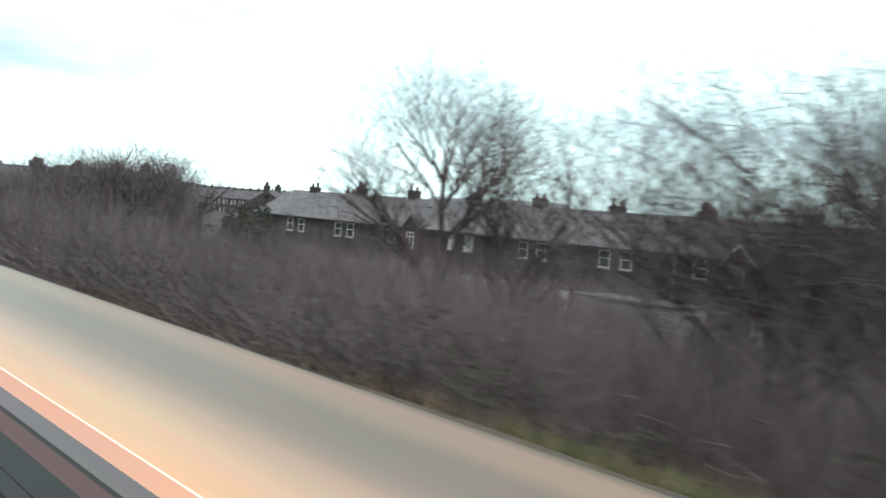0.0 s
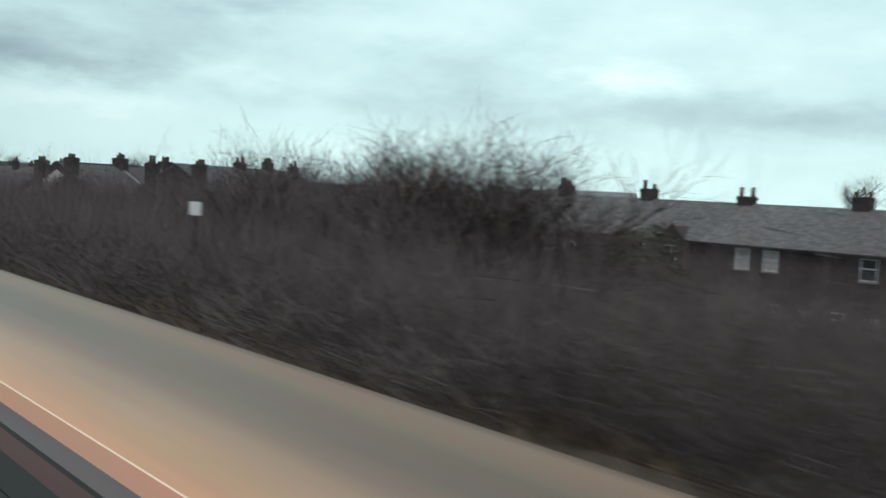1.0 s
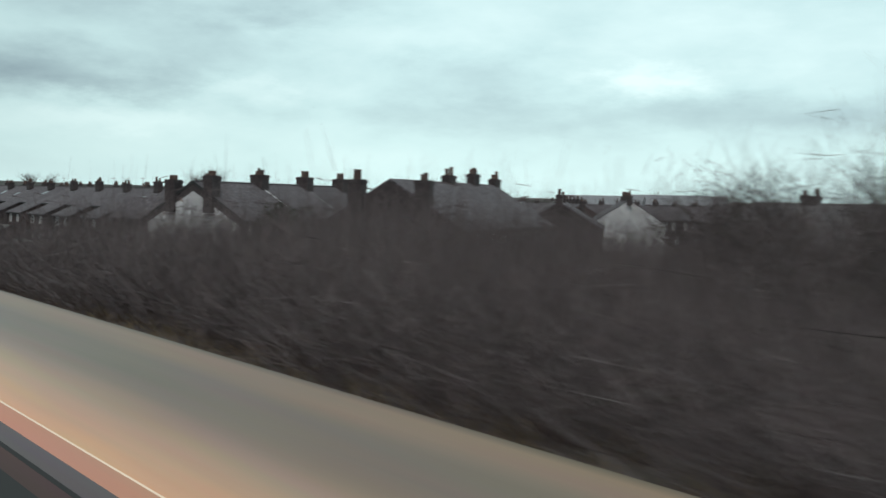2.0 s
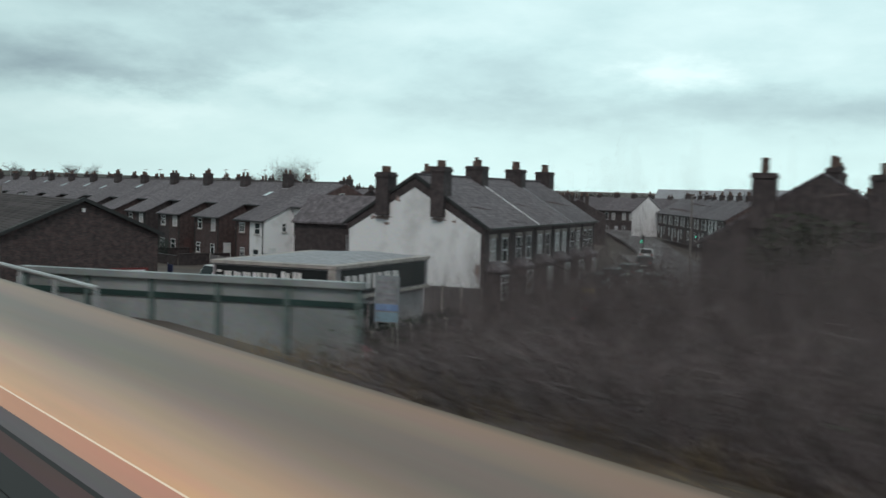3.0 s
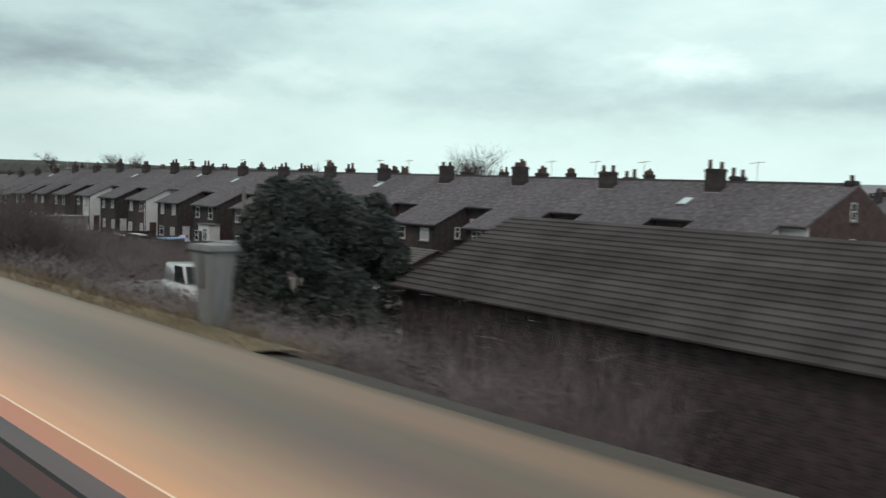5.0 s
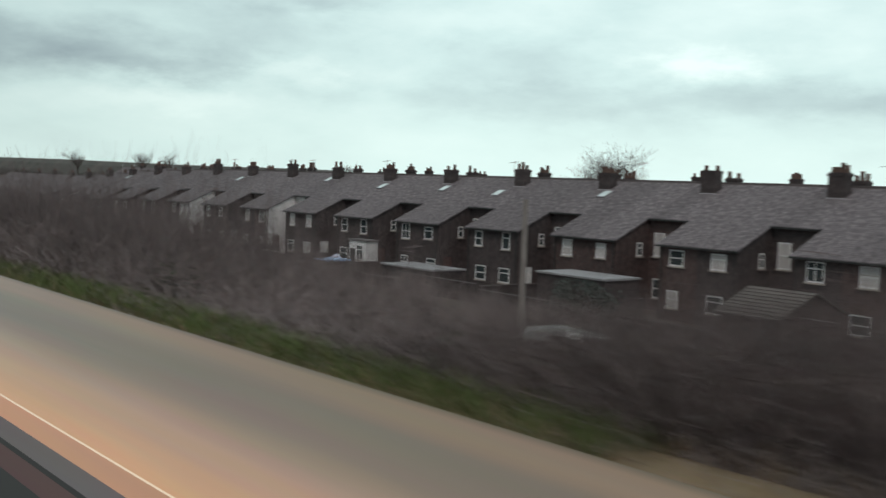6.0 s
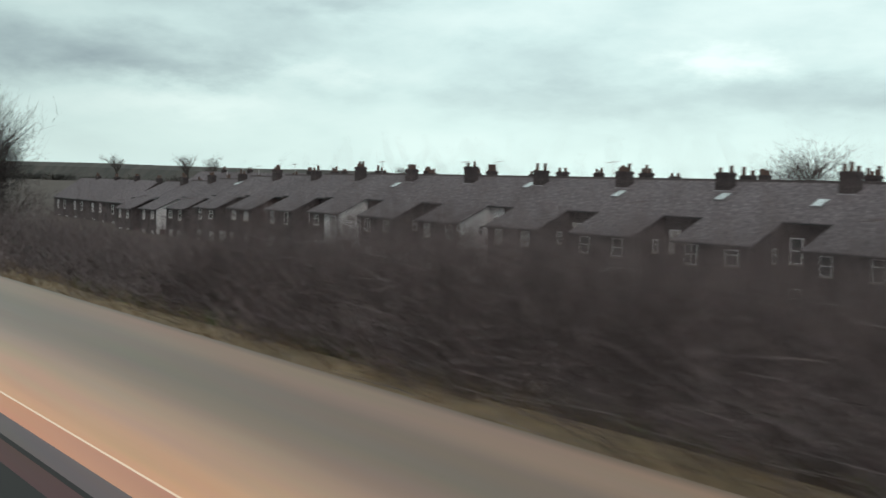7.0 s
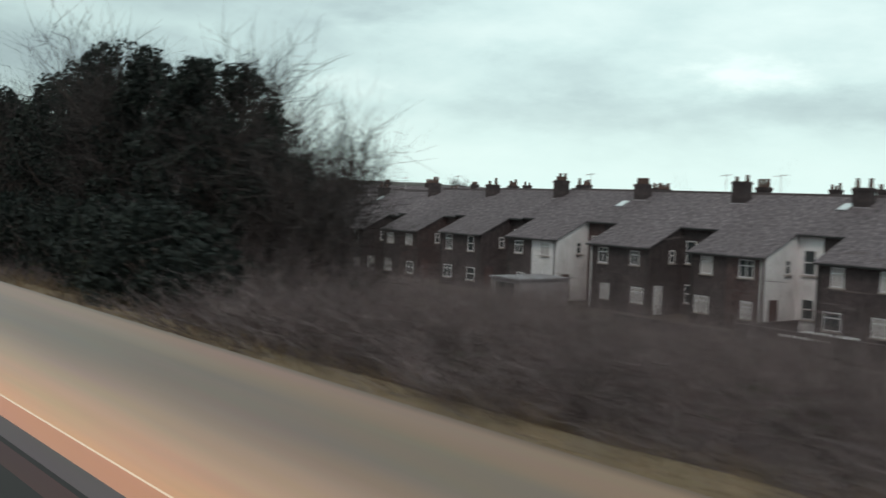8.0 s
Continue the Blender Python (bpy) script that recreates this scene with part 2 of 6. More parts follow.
MAROON = mat("maroon_panel", (0.11, 0.062, 0.058), (0.07, 0.042, 0.04), 0.85, 2, 20, 0.05, stretch=(0.2, 3, 3))
GIRDER = mat("dark_green_girder_paint", (0.028, 0.062, 0.055), (0.018, 0.036, 0.033), 0.45, 1.2, 20, 0.1)
PANELGREY = mat("grey_green_panel_paint", (0.31, 0.34, 0.335), (0.19, 0.215, 0.21), 0.5, 0.9, 14, 0.1)
RAILGREEN = mat("worn_green_rail_paint", (0.17, 0.225, 0.21), (0.09, 0.125, 0.118), 0.5, 2.5, 20, 0.1)
STAINED = mat("stained_bare_render", (0.34, 0.27, 0.245), (0.20, 0.15, 0.135), 0.9, 6, 20, 0.2)
GALV = mat("galvanised_tube", (0.52, 0.55, 0.54), (0.36, 0.38, 0.38), 0.45, 4, 30, 0.1, metal=0.3)

# ---------------------------------------------------------------- mesh helpers


def box(bm, x0, x1, y0, y1, z0, z1, m=None):
    v = [bm.verts.new((x, y, z)) for z in (z0, z1) for x, y in ((x0, y0), (x1, y0), (x1, y1), (x0, y1))]
    fs = [(0, 3, 2, 1), (4, 5, 6, 7), (0, 1, 5, 4), (1, 2, 6, 5), (2, 3, 7, 6), (3, 0, 4, 7)]
    for f in fs:
        bm.faces.new([v[i] for i in f])
    if m is not None:
        bmesh.ops.transform(bm, matrix=m, verts=v)
    return v


def prism(bm, poly, axis, a, b):
    """A prism of a polygon in the two other axes, from a to b along the axis 'x', 'y' or 'z'."""
    def at(p, w):
        return {"x": (w, p[0], p[1]), "y": (p[0], w, p[1]), "z": (p[0], p[1], w)}[axis]
    va = [bm.verts.new(at(p, a)) for p in poly]
    vb = [bm.verts.new(at(p, b)) for p in poly]
    n = len(poly)
    bm.faces.new(va)
    bm.faces.new(vb[::-1])
    for i in range(n):
        bm.faces.new((va[i], vb[i], vb[(i + 1) % n], va[(i + 1) % n]))
    return va + vb


def tube(bm, p, q, r0, r1=None, n=8):
    r1 = r0 if r1 is None else r1
    p, q = Vector(p), Vector(q)
    d = (q - p)
    m = d.to_track_quat("Z", "Y").to_matrix()
    rings = []
    for c, r in ((p, r0), (q, r1)):
        rings.append([bm.verts.new(c + m @ Vector((r * math.cos(2 * math.pi * i / n), r * math.sin(2 * math.pi * i / n), 0))) for i in range(n)])
    a, b = rings
    for i in range(n):
        bm.faces.new((a[i], a[(i + 1) % n], b[(i + 1) % n], b[i]))
    bm.faces.new(a[::-1])
    bm.faces.new(b)


def part(name, bm, material, parent=None, label="", smooth=False):
    """Links a bmesh as one mesh object, under a thing or a part."""
    bmesh.ops.recalc_face_normals(bm, faces=bm.faces)
    me = bpy.data.meshes.new(name)
    bm.to_mesh(me)
    bm.free()
    me.materials.append(material)
    if smooth:
        me.polygons.foreach_set("use_smooth", [True] * len(me.polygons))
    ob = new(name, me)
    if parent is not None:
        ob.parent = parent
    if label:
        ob["label"] = label
    return ob


def boxpart(name, dims, material, parent=None, label="", bevel=0.0):
    bm = bmesh.new()
    box(bm, *dims)
    if bevel:
        bmesh.ops.bevel(bm, geom=bm.edges[:], offset=bevel, segments=2, affect="EDGES")
    return part(name, bm, material, parent, label)


def thing(name, m, label, category, group="", kind=""):
    ob = new(name)
    ob.matrix_world = m
    return tagged(ob, label, category, group, kind)


# the railway's line: the path's offset from the x axis
def line_y(x):
    s = (-x - 110.0) / 110.0
    return -110.0 * (0.0303 * s * s - 0.005 * s ** 3 + 0.00265 * s ** 4)


def smooth01(a, b, v):
    t = min(1.0, max(0.0, (v - a) / (b - a)))
    return t * t * (3 - 2 * t)


# ---------------------------------------------------------------- ground
BED = 4.9          # level of the railway's bed
BR0, BR1 = -116.0, -100.4   # the gap that the bridge spans


def ground_z(x, y):
    low = -0.4 - 0.6 * smooth01(24, 30, y) * smooth01(-162, -174, x)
    return low + 0.25 * noise.noise((x * 0.05, y * 0.05, 3.0)) * smooth01(60, 120, y)


def bank_z(x, u):
    lo = ground_z(x, u + line_y(x))
    if u > 7.0:
        return lo + (BED - lo) * (1 - smooth01(7.0, 14.5, u))
    if u < -9.0:
        return lo + (BED - lo) * (1 - smooth01(9.0, 17.0, -u))
    return BED


def axis_steps(*spans):
    vals = []
    for a, b, n in spans:
        vals += [a + (b - a) * i / n for i in range(n)]
    return vals + [spans[-1][1]]


gx = axis_steps((-2500, -420, 12), (-420, 60, 120), (60, 1500, 8))
gy = axis_steps((-1500, -30, 8), (-30, 80, 55), (80, 160, 12), (160, 3000, 12))
bm = bmesh.new()
grid = [[bm.verts.new((x, y, ground_z(x, y) + (14 * smooth01(500, 2400, y) if y > 500 else 0))) for y in gy] for x in gx]
for i in range(len(gx) - 1):
    for j in range(len(gy) - 1):
        bm.faces.new((grid[i][j], grid[i + 1][j], grid[i + 1][j + 1], grid[i][j + 1]))
tagged(part("ground", bm, SOIL, smooth=True), "dull brown winter ground with thin grass", "ground", kind="structure")


def bank(name, x0, x1, u0, u1, nx, nu, material, lift=0.0, label="", rough=0.0):
    bm = bmesh.new()
    rows = []
    for i in range(nx + 1):
        x = x0 + (x1 - x0) * i / nx
        r = []
        for j in range(nu + 1):
            u = u0 + (u1 - u0) * j / nu
            z = bank_z(x, u) + lift + rough * noise.noise((x * 0.8, u * 1.3, 7.0))
            r.append(bm.verts.new((x, line_y(x) + u, z)))
        rows.append(r)
    for i in range(nx):
        for j in range(nu):
            bm.faces.new((rows[i][j], rows[i + 1][j], rows[i + 1][j + 1], rows[i][j + 1]))
    ob = part(name, bm, material, smooth=True)
    return tagged(ob, label, "embankment", kind="structure")


for a, b, n in ((BR1, 60.0, 80), (-420.0, BR0, 150)):
    bank("embankment", a, b, -17.5, 15.0, n, 52, SOIL, 0.0, "earth railway embankment with a dark winter slope", 0.06)
    bank("track_bed", a, b, -9.0, 6.75, n, 20, BALLAST, 0.05, "pale tan ballast bed beside the railway", 0.03)
    if a < -200:
        bank("grass_verge", a, -150.0, 6.3, 7.6, n, 6, DRYGRASS, 0.075, "yellowed dry grass along the embankment shoulder", 0.07)

# abutments and deck of the railway bridge
for k, (a, b) in enumerate(((BR1 - 0.1, BR1 + 0.9), (BR0 - 0.9, BR0 + 0.1))):
    bm = bmesh.new()
    prism(bm, [(-17.0, -1.2), (14.4, -1.2)] + [(u, max(-1.1, bank_z(a, u) - 0.03)) for u in (14.4, 13, 12, 11, 10, 9, 8, 7)] + [(-9.0, BED - 0.03), (-17.0, -0.6)], "x", a, b)
    ob = part("bridge_abutment", bm, BRICK_DARK)
    tagged(ob, "sooty brick abutment under the railway bridge", "abutment", kind="structure")
ob = boxpart("bridge_deck", (BR0, BR1, -9.5, 6.2, BED - 0.75, BED + 0.03), BALLAST)
tagged(ob, "ballasted deck of the railway bridge", "bridge deck", kind="structure")

# ---------------------------------------------------------------- the train's window side: a long coach wall along the line
EYE = 7.3


def swept(name, prof, material, parent, x0=24.0, x1=-250.0, n=110, label="", across=False):
    """A closed profile of (across, up from the eye) swept along the line."""
    bm = bmesh.new()
    rings = []
    for i in range(n + 1):
        x = x0 + (x1 - x0) * i / n
        s = (line_y(x - 0.5) - line_y(x + 0.5))
        q = 1 / math.sqrt(1 + s * s)
        rings.append([bm.verts.new((x + s * q * a, line_y(x) + q * a, EYE + b)) for a, b in prof])
    k = len(prof)
    for r, t in zip(rings, rings[1:]):
        for j in range(k):
            bm.faces.new((r[j], r[(j + 1) % k], t[(j + 1) % k], t[j]))
    bm.faces.new(rings[0])
    bm.faces.new(rings[-1][::-1])
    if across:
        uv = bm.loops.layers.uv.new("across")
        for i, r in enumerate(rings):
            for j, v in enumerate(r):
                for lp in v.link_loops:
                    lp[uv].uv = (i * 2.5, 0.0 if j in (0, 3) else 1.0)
    return part(name, bm, material, parent, label)


def ray_prof(d1, p1, d2, p2, thick=0.03):
    """Profile between two lines of sight, given as drop below the eye and angle."""
    a1, a2 = d1 / math.tan(radians(p1)), d2 / math.tan(radians(p2))
    return [(a1, -d1), (a2, -d2), (a2, -d2 - thick), (a1, -d1 - thick)]


coach = thing("train_coach", pose(0, 0, 0), "cream and salmon lined window side of a railway coach", "train")
swept("window_ledge", ray_prof(0.200, 19.2, 0.305, 36.0, 0.004), LEDGE, coach, label="sloping window ledge with warm reflected light painted in bands", across=True)
swept("ledge_edge", ray_prof(0.305, 36.0, 0.3056, 36.22, 0.002), TRIMWHITE, coach, label="thin pale strip along the ledge edge")
swept("apron", ray_prof(0.3056, 36.22, 0.322, 38.6, 0.002), SALMON, coach, label="salmon panel below the ledge")
swept("window_seal", ray_prof(0.322, 38.6, 0.333, 40.9, 0.002), SEAL, coach, label="grey seal strip")
swept("seal_groove", ray_prof(0.333, 40.9, 0.336, 41.5, 0.002), SEALBLACK, coach, label="black rubber groove")
swept("lower_panel", ray_prof(0.336, 41.5, 0.346, 43.9, 0.002), MAROON, coach, label="maroon lower panel")
# black colour stands for the shade in the gap below the panel
swept("shadow_gap", ray_prof(0.346, 43.9, 0.356, 47.6, 0.002), SEALBLACK, coach, label="black strip standing for the shadow gap under the panel")
swept("kick_panel", [(0.324, -0.357), (0.300, -0.357), (0.300, -1.25), (0.324, -1.25)], SEALBLACK, coach)
swept("outer_skin", [(0.62, -0.235), (0.585, -0.235), (0.60, -1.9), (0.64, -1.9)], SEAL, coach)
swept("floor_panel", [(0.60, -1.25), (-1.6, -1.25), (-1.6, -1.35), (0.60, -1.35)], SEALBLACK, coach)
swept("underframe", [(0.4, -1.36), (-1.4, -1.36), (-1.4, -2.36), (0.4, -2.36)], SEALBLACK, coach)

# ---------------------------------------------------------------- windows and houses


def win(parent, m, w, h, bars=(), rails=(0.5,), frame=0.07, sill=True, material=None, curtain=False):
    """A window: one frame with recessed lights, its pane and sill. m puts its centre; it faces local -y."""
    def cuts(size, at):
        c = [-size / 2, -size / 2 + frame]
        for q in sorted(at):
            c += [-size / 2 + q * size - frame / 2, -size / 2 + q * size + frame / 2]
        return c + [size / 2 - frame, size / 2]
    xs, zs = cuts(w, bars), cuts(h, rails)
    bm = bmesh.new()
    front = [[bm.verts.new((x, -0.04, z)) for z in zs] for x in xs]
    for i in range(len(xs) - 1):
        for j in range(len(zs) - 1):
            q = [front[i][j], front[i + 1][j], front[i + 1][j + 1], front[i][j + 1]]
            if i % 2 and j % 2:
                d = [bm.verts.new((v.co.x, -0.003, v.co.z)) for v in q]
                for k in range(4):
                    bm.faces.new((q[k], q[(k + 1) % 4], d[(k + 1) % 4], d[k]))
            else:
                bm.faces.new(q)
    rim = [front[i][0] for i in range(len(xs))] + [front[-1][j] for j in range(1, len(zs))]
    rim += [front[i][-1] for i in range(len(xs) - 2, -1, -1)] + [front[0][j] for j in range(len(zs) - 2, 0, -1)]
    back = [bm.verts.new((v.co.x, 0.02, v.co.z)) for v in rim]
    for k in range(len(rim)):
        bm.faces.new((rim[k], rim[(k + 1) % len(rim)], back[(k + 1) % len(rim)], back[k]))
    bmesh.ops.transform(bm, matrix=m, verts=bm.verts[:])
    f = part("window", bm, material or UPVC, parent)
    bm = bmesh.new()
    box(bm, -w / 2 + 0.02, w / 2 - 0.02, -0.014, 0.012, -h / 2 + 0.02, h / 2 - 0.02, m)
    part("pane", bm, CURTAIN if curtain else GLASS, f)
    if sill:
        bm = bmesh.new()
        box(bm, -w / 2 - 0.08, w / 2 + 0.08, -0.11, 0.02, -h / 2 - 0.10, -h / 2 - 0.002, m)
        part("sill", bm, STONE, f)
    return f


def stack(parent, x, y, z0, z1, wx=0.95, wy=0.6, pots=3, material=None, rnd=None):
    """A brick chimney stack with an oversailing cap and clay pots."""
    bm = bmesh.new()
    box(bm, x - wx / 2, x + wx / 2, y - wy / 2, y + wy / 2, z0, z1 - 0.22)
    box(bm, x - wx / 2 - 0.05, x + wx / 2 + 0.05, y - wy / 2 - 0.05, y + wy / 2 + 0.05, z1 - 0.22, z1 - 0.08)
    box(bm, x - wx / 2, x + wx / 2, y - wy / 2, y + wy / 2, z1 - 0.08, z1)
    c = part("chimney", bm, material or BRICK_DARK, parent)
    r = rnd or random
    for i in range(pots):
        h = r.choice((0.34, 0.46, 0.6))
        bm = bmesh.new()
        px = x + (i - (pots - 1) / 2) * (wx - 0.25) / max(1, pots - 1)
        tube(bm, (px, y, z1), (px, y, z1 + h), 0.15, 0.12, 10)
        tube(bm, (px, y, z1 + h - 0.07), (px, y, z1 + h), 0.145, 0.145, 10)
        part("chimney_pot", bm, POT, c)
    return c


def slab(bm, x0, x1, ya, za, yb, zb, th=0.10):
    """A sloping roof slab between two levels."""
    prism(bm, [(ya, za), (yb, zb), (yb, zb + th), (ya, za + th)], "x", x0, x1)


def rear_house(m, w, mirror, rnd, wall=None, white="", skylight=False, label="", end=False):
    """A terraced house seen from its yard: one long roof slope that runs down over a two-storey outrigger."""
    wall = wall or BRICK_DARK
    h = thing("terraced_house", m, label, "house", "long brick terrace")
    E, R, DEP, g, O = 6.17, 8.62, 9.6, 5.1, 3.2
    pitch = (R - 4.66) / (g + O + 0.25)

    def top(y):
        return R - pitch * (g - y)
    bm = bmesh.new()
    prism(bm, [(0, 0), (DEP, 0), (DEP, E), (g, R - 0.04), (0, top(0) - 0.03)], "x", 0.002, w - 0.002)
    part("wall", bm, wall, h)
    o0, o1 = (w - 3.0, w) if mirror else (0.0, 3.0)
    bm = bmesh.new()
    prism(bm, [(-O, 0), (0.3, 0), (0.3, top(0.3) - 0.03), (-O, top(-O) - 0.03)], "x", o0 + 0.002, o1 - 0.002)
    part("outrigger", bm, RENDER_WHITE if "f" in white else wall, h)
    gx0, gx1 = (0, o0) if mirror else (o1, w)
    bm = bmesh.new()
    slab(bm, gx0, gx1, -0.28, top(-0.28), g, R, 0.09)
    slab(bm, 0, w, DEP + 0.28, E - 0.19, g, R, 0.09)
    part("roof", bm, SLATE, h)
    bm = bmesh.new()
    a, b = (o0 - 0.12, o1) if mirror else (o0, o1 + 0.12)
    slab(bm, a, b, -O - 0.25, top(-O - 0.25), g, R + 0.01, 0.095)
    part("outrigger_roof", bm, SLATE, h)
    bm = bmesh.new()
    prism(bm, [(g - 0.16, R + 0.03), (g, R + 0.14), (g + 0.16, R + 0.03), (g, R + 0.2)], "x", 0, w)
    part("ridge_tiles", bm, BRICK_DARK, h)
    bm = bmesh.new()
    box(bm, a, b, -O - 0.37, -O - 0.25, top(-O - 0.25) - 0.06, top(-O - 0.25) + 0.05)
    part("gutter", bm, GUTTER, h)
    bm = bmesh.new()
    box(bm, gx0, gx1, -0.40, -0.28, top(-0.28) - 0.06, top(-0.28) + 0.05)
    part("gutter", bm, GUTTER, h)
    px = (o0 + 0.22) if mirror else (o1 - 0.22)
    bm = bmesh.new()
    tube(bm, (px, -O - 0.07, 0), (px, -O - 0.07, 4.6), 0.05, None, 6)
    part("downpipe", bm, GUTTER if rnd.random() < 0.9 else UPVC, h)
    sx = (o0 - 0.002) if mirror else (o1 + 0.002)
    if "s" in white:
        bm = bmesh.new()
        prism(bm, [(-O, 0), (0, 0), (0, top(0) - 0.05), (-O, top(-O) - 0.05)], "x", sx - 0.02 * (1 if mirror else 0), sx + 0.02 * (0 if mirror else 1))
        part("side_render", bm, RENDER_WHITE, h, "white-rendered side wall")
    if "g" in white:
        bm = bmesh.new()
        box(bm, gx0, gx1, -0.02, 0.001, 0, top(0) - 0.1)
        part("yard_render", bm, RENDER_WHITE, h, "white-rendered yard wall")
    ww = rnd.choice((0.85, 0.95, 1.1))
    wh = rnd.choice((1.0, 1.15, 1.3))
    rails = rnd.choice(((0.66,), (0.5,), (0.7,)))
    bars = rnd.choice(((), (0.5,), ()))
    wx = o1 - 1.6 if mirror else o0 + 1.6
    win(h, pose(wx, -O, 3.95), ww, wh, bars, rails, curtain=rnd.random() < 0.4)
    win(h, pose(wx + rnd.uniform(-0.4, 0.4), -O, 1.35), rnd.choice((0.9, 1.2)), 1.1, bars, rails, curtain=rnd.random() < 0.4)
    gc = (gx0 + gx1) / 2
    tall = rnd.choice((1.3, 1.6))
    veiled = rnd.random() < 0.3
    win(h, pose(gc, -0.022, 4.45), 1.1 if end else 0.9, 1.9 if end else tall, (0.5,) if end else (), (0.5,), curtain=veiled and not end, material=GUTTER if end else None)
    win(h, pose(gc, -0.022, 1.5), 0.9, 1.3, (), (0.5,))
    side = -90 if mirror else 90
    sx += -0.022 if mirror else 0.022
    win(h, pose(sx, -1.0, 4.1, 0, 0, side), 0.5, 0.9, (), (0.6,))
    bm = bmesh.new()
    box(bm, -0.42, 0.42, -0.05, 0.01, 0, 2.02, pose(sx, -2.3, 0.05, 0, 0, side))
    part("back_door", bm, UPVC if rnd.random() < 0.5 else MAROON, h)
    if end:
        stack(h, w - 0.5, g, R - 0.5, R + 0.35, 0.6, 0.6, 1, rnd=rnd)
    elif not mirror:
        stack(h, w - 0.02, g - 1.15, R - 1.0, R + rnd.choice((0.65, 0.8, 0.95)), 1.2, 0.75, rnd.choice((2, 3, 4)), rnd=rnd)
        stack(h, w - 0.02, g + 1.3, R - 1.2, R + rnd.choice((0.3, 0.5, 0.6)), 1.0, 0.6, rnd.choice((2, 3)), rnd=rnd)
        bm = bmesh.new()
        slab(bm, w - 0.66, w + 0.62, g - 1.62, top(g - 1.62) + 0.085, g - 1.52, top(g - 1.52) + 0.085, 0.02)
        part("flashing", bm, LEAD, h, "pale lead flashing below the stack")
    if skylight:
        y0 = 2.0 + rnd.random() * 1.6
        z0 = top(y0) + 0.06
        tilt = math.degrees(math.atan(pitch))
        x0 = (gx0 + gx1) / 2
        bm = bmesh.new()
        mm = pose(x0, y0, z0 + 0.07, tilt)
        box(bm, -0.42, 0.42, -0.55, 0.55, -0.04, 0.06, mm)
        s = part("skylight", bm, LEAD, h)
        bm = bmesh.new()
        box(bm, -0.33, 0.33, -0.46, 0.46, 0.05, 0.075, mm)
        part("pane", bm, skytint, s, "pane with the mirrored sky painted as a pale tint")
    if rnd.random() < 0.4:
        ax = w * 0.5
        bm = bmesh.new()
        tube(bm, (ax, g, R), (ax, g, R + 1.5), 0.02, None, 5)
        tube(bm, (ax - 0.6, g, R + 1.35), (ax + 0.5, g, R + 1.45), 0.015, None, 5)
        for q in range(6):
            tube(bm, (ax - 0.5 + q * 0.18, g - 0.2, R + 1.36 + q * 0.016), (ax - 0.5 + q * 0.18, g + 0.2, R + 1.36 + q * 0.016), 0.01, None, 4)
        part("aerial", bm, GALV, h)
    return h


# pale base colour stands for the sky mirrored in the skylights
skytint = plain("sky_tinted_glass", (0.55, 0.6, 0.62), 0.08)

rnd = random.Random(11)
PITCH, W2 = 9.7, 4.85
white_pairs = {-3: ("fsg", ""), 6: ("sg", ""), 8: ("fs", ""), 13: ("s", "")}
sky_pairs = {-2: (1, 0), 1: (0, 1), 3: (1, 1), 4: (0, 1), 6: (1, 0), 8: (1, 0), 11: (0, 1)}
for n in range(-3, 15):
    c = -206.0 - PITCH * n
    for mirror in (False, True):
        tone = white_pairs.get(n, ("", ""))[1 if mirror else 0]
        lab = "narrow brick terraced house with a rear outrigger and slate roof"
        if tone:
            lab = "brick terraced house with a white-rendered rear outrigger"
        x0 = c if not mirror else c - W2
        drop = (0, 0, 0, 0, 0, 0, 0, 0, 0, 0.12, 0.3, 0.55, 1.0, 1.4, 1.65)[max(n, 0)]
        hh = rear_house(pose(x0, 53.4, -1.0 - drop), W2, mirror, rnd, BRICK_RED if n == -3 else BRICK if rnd.random() < 0.22 else BRICK_DARK,
                   tone, end=n == -3 and not mirror, skylight=bool(sky_pairs.get(n, (0, 0))[1 if mirror else 0]), label=lab)

        if n == -3 and not mirror:
            for zz in (4.9, 7.1):
                win(hh, pose(W2 + 0.01, 4.6, zz, 0, 0, 90), 0.6, 1.1, (), (0.5,))

# ---------------------------------------------------------------- front-facing terraces


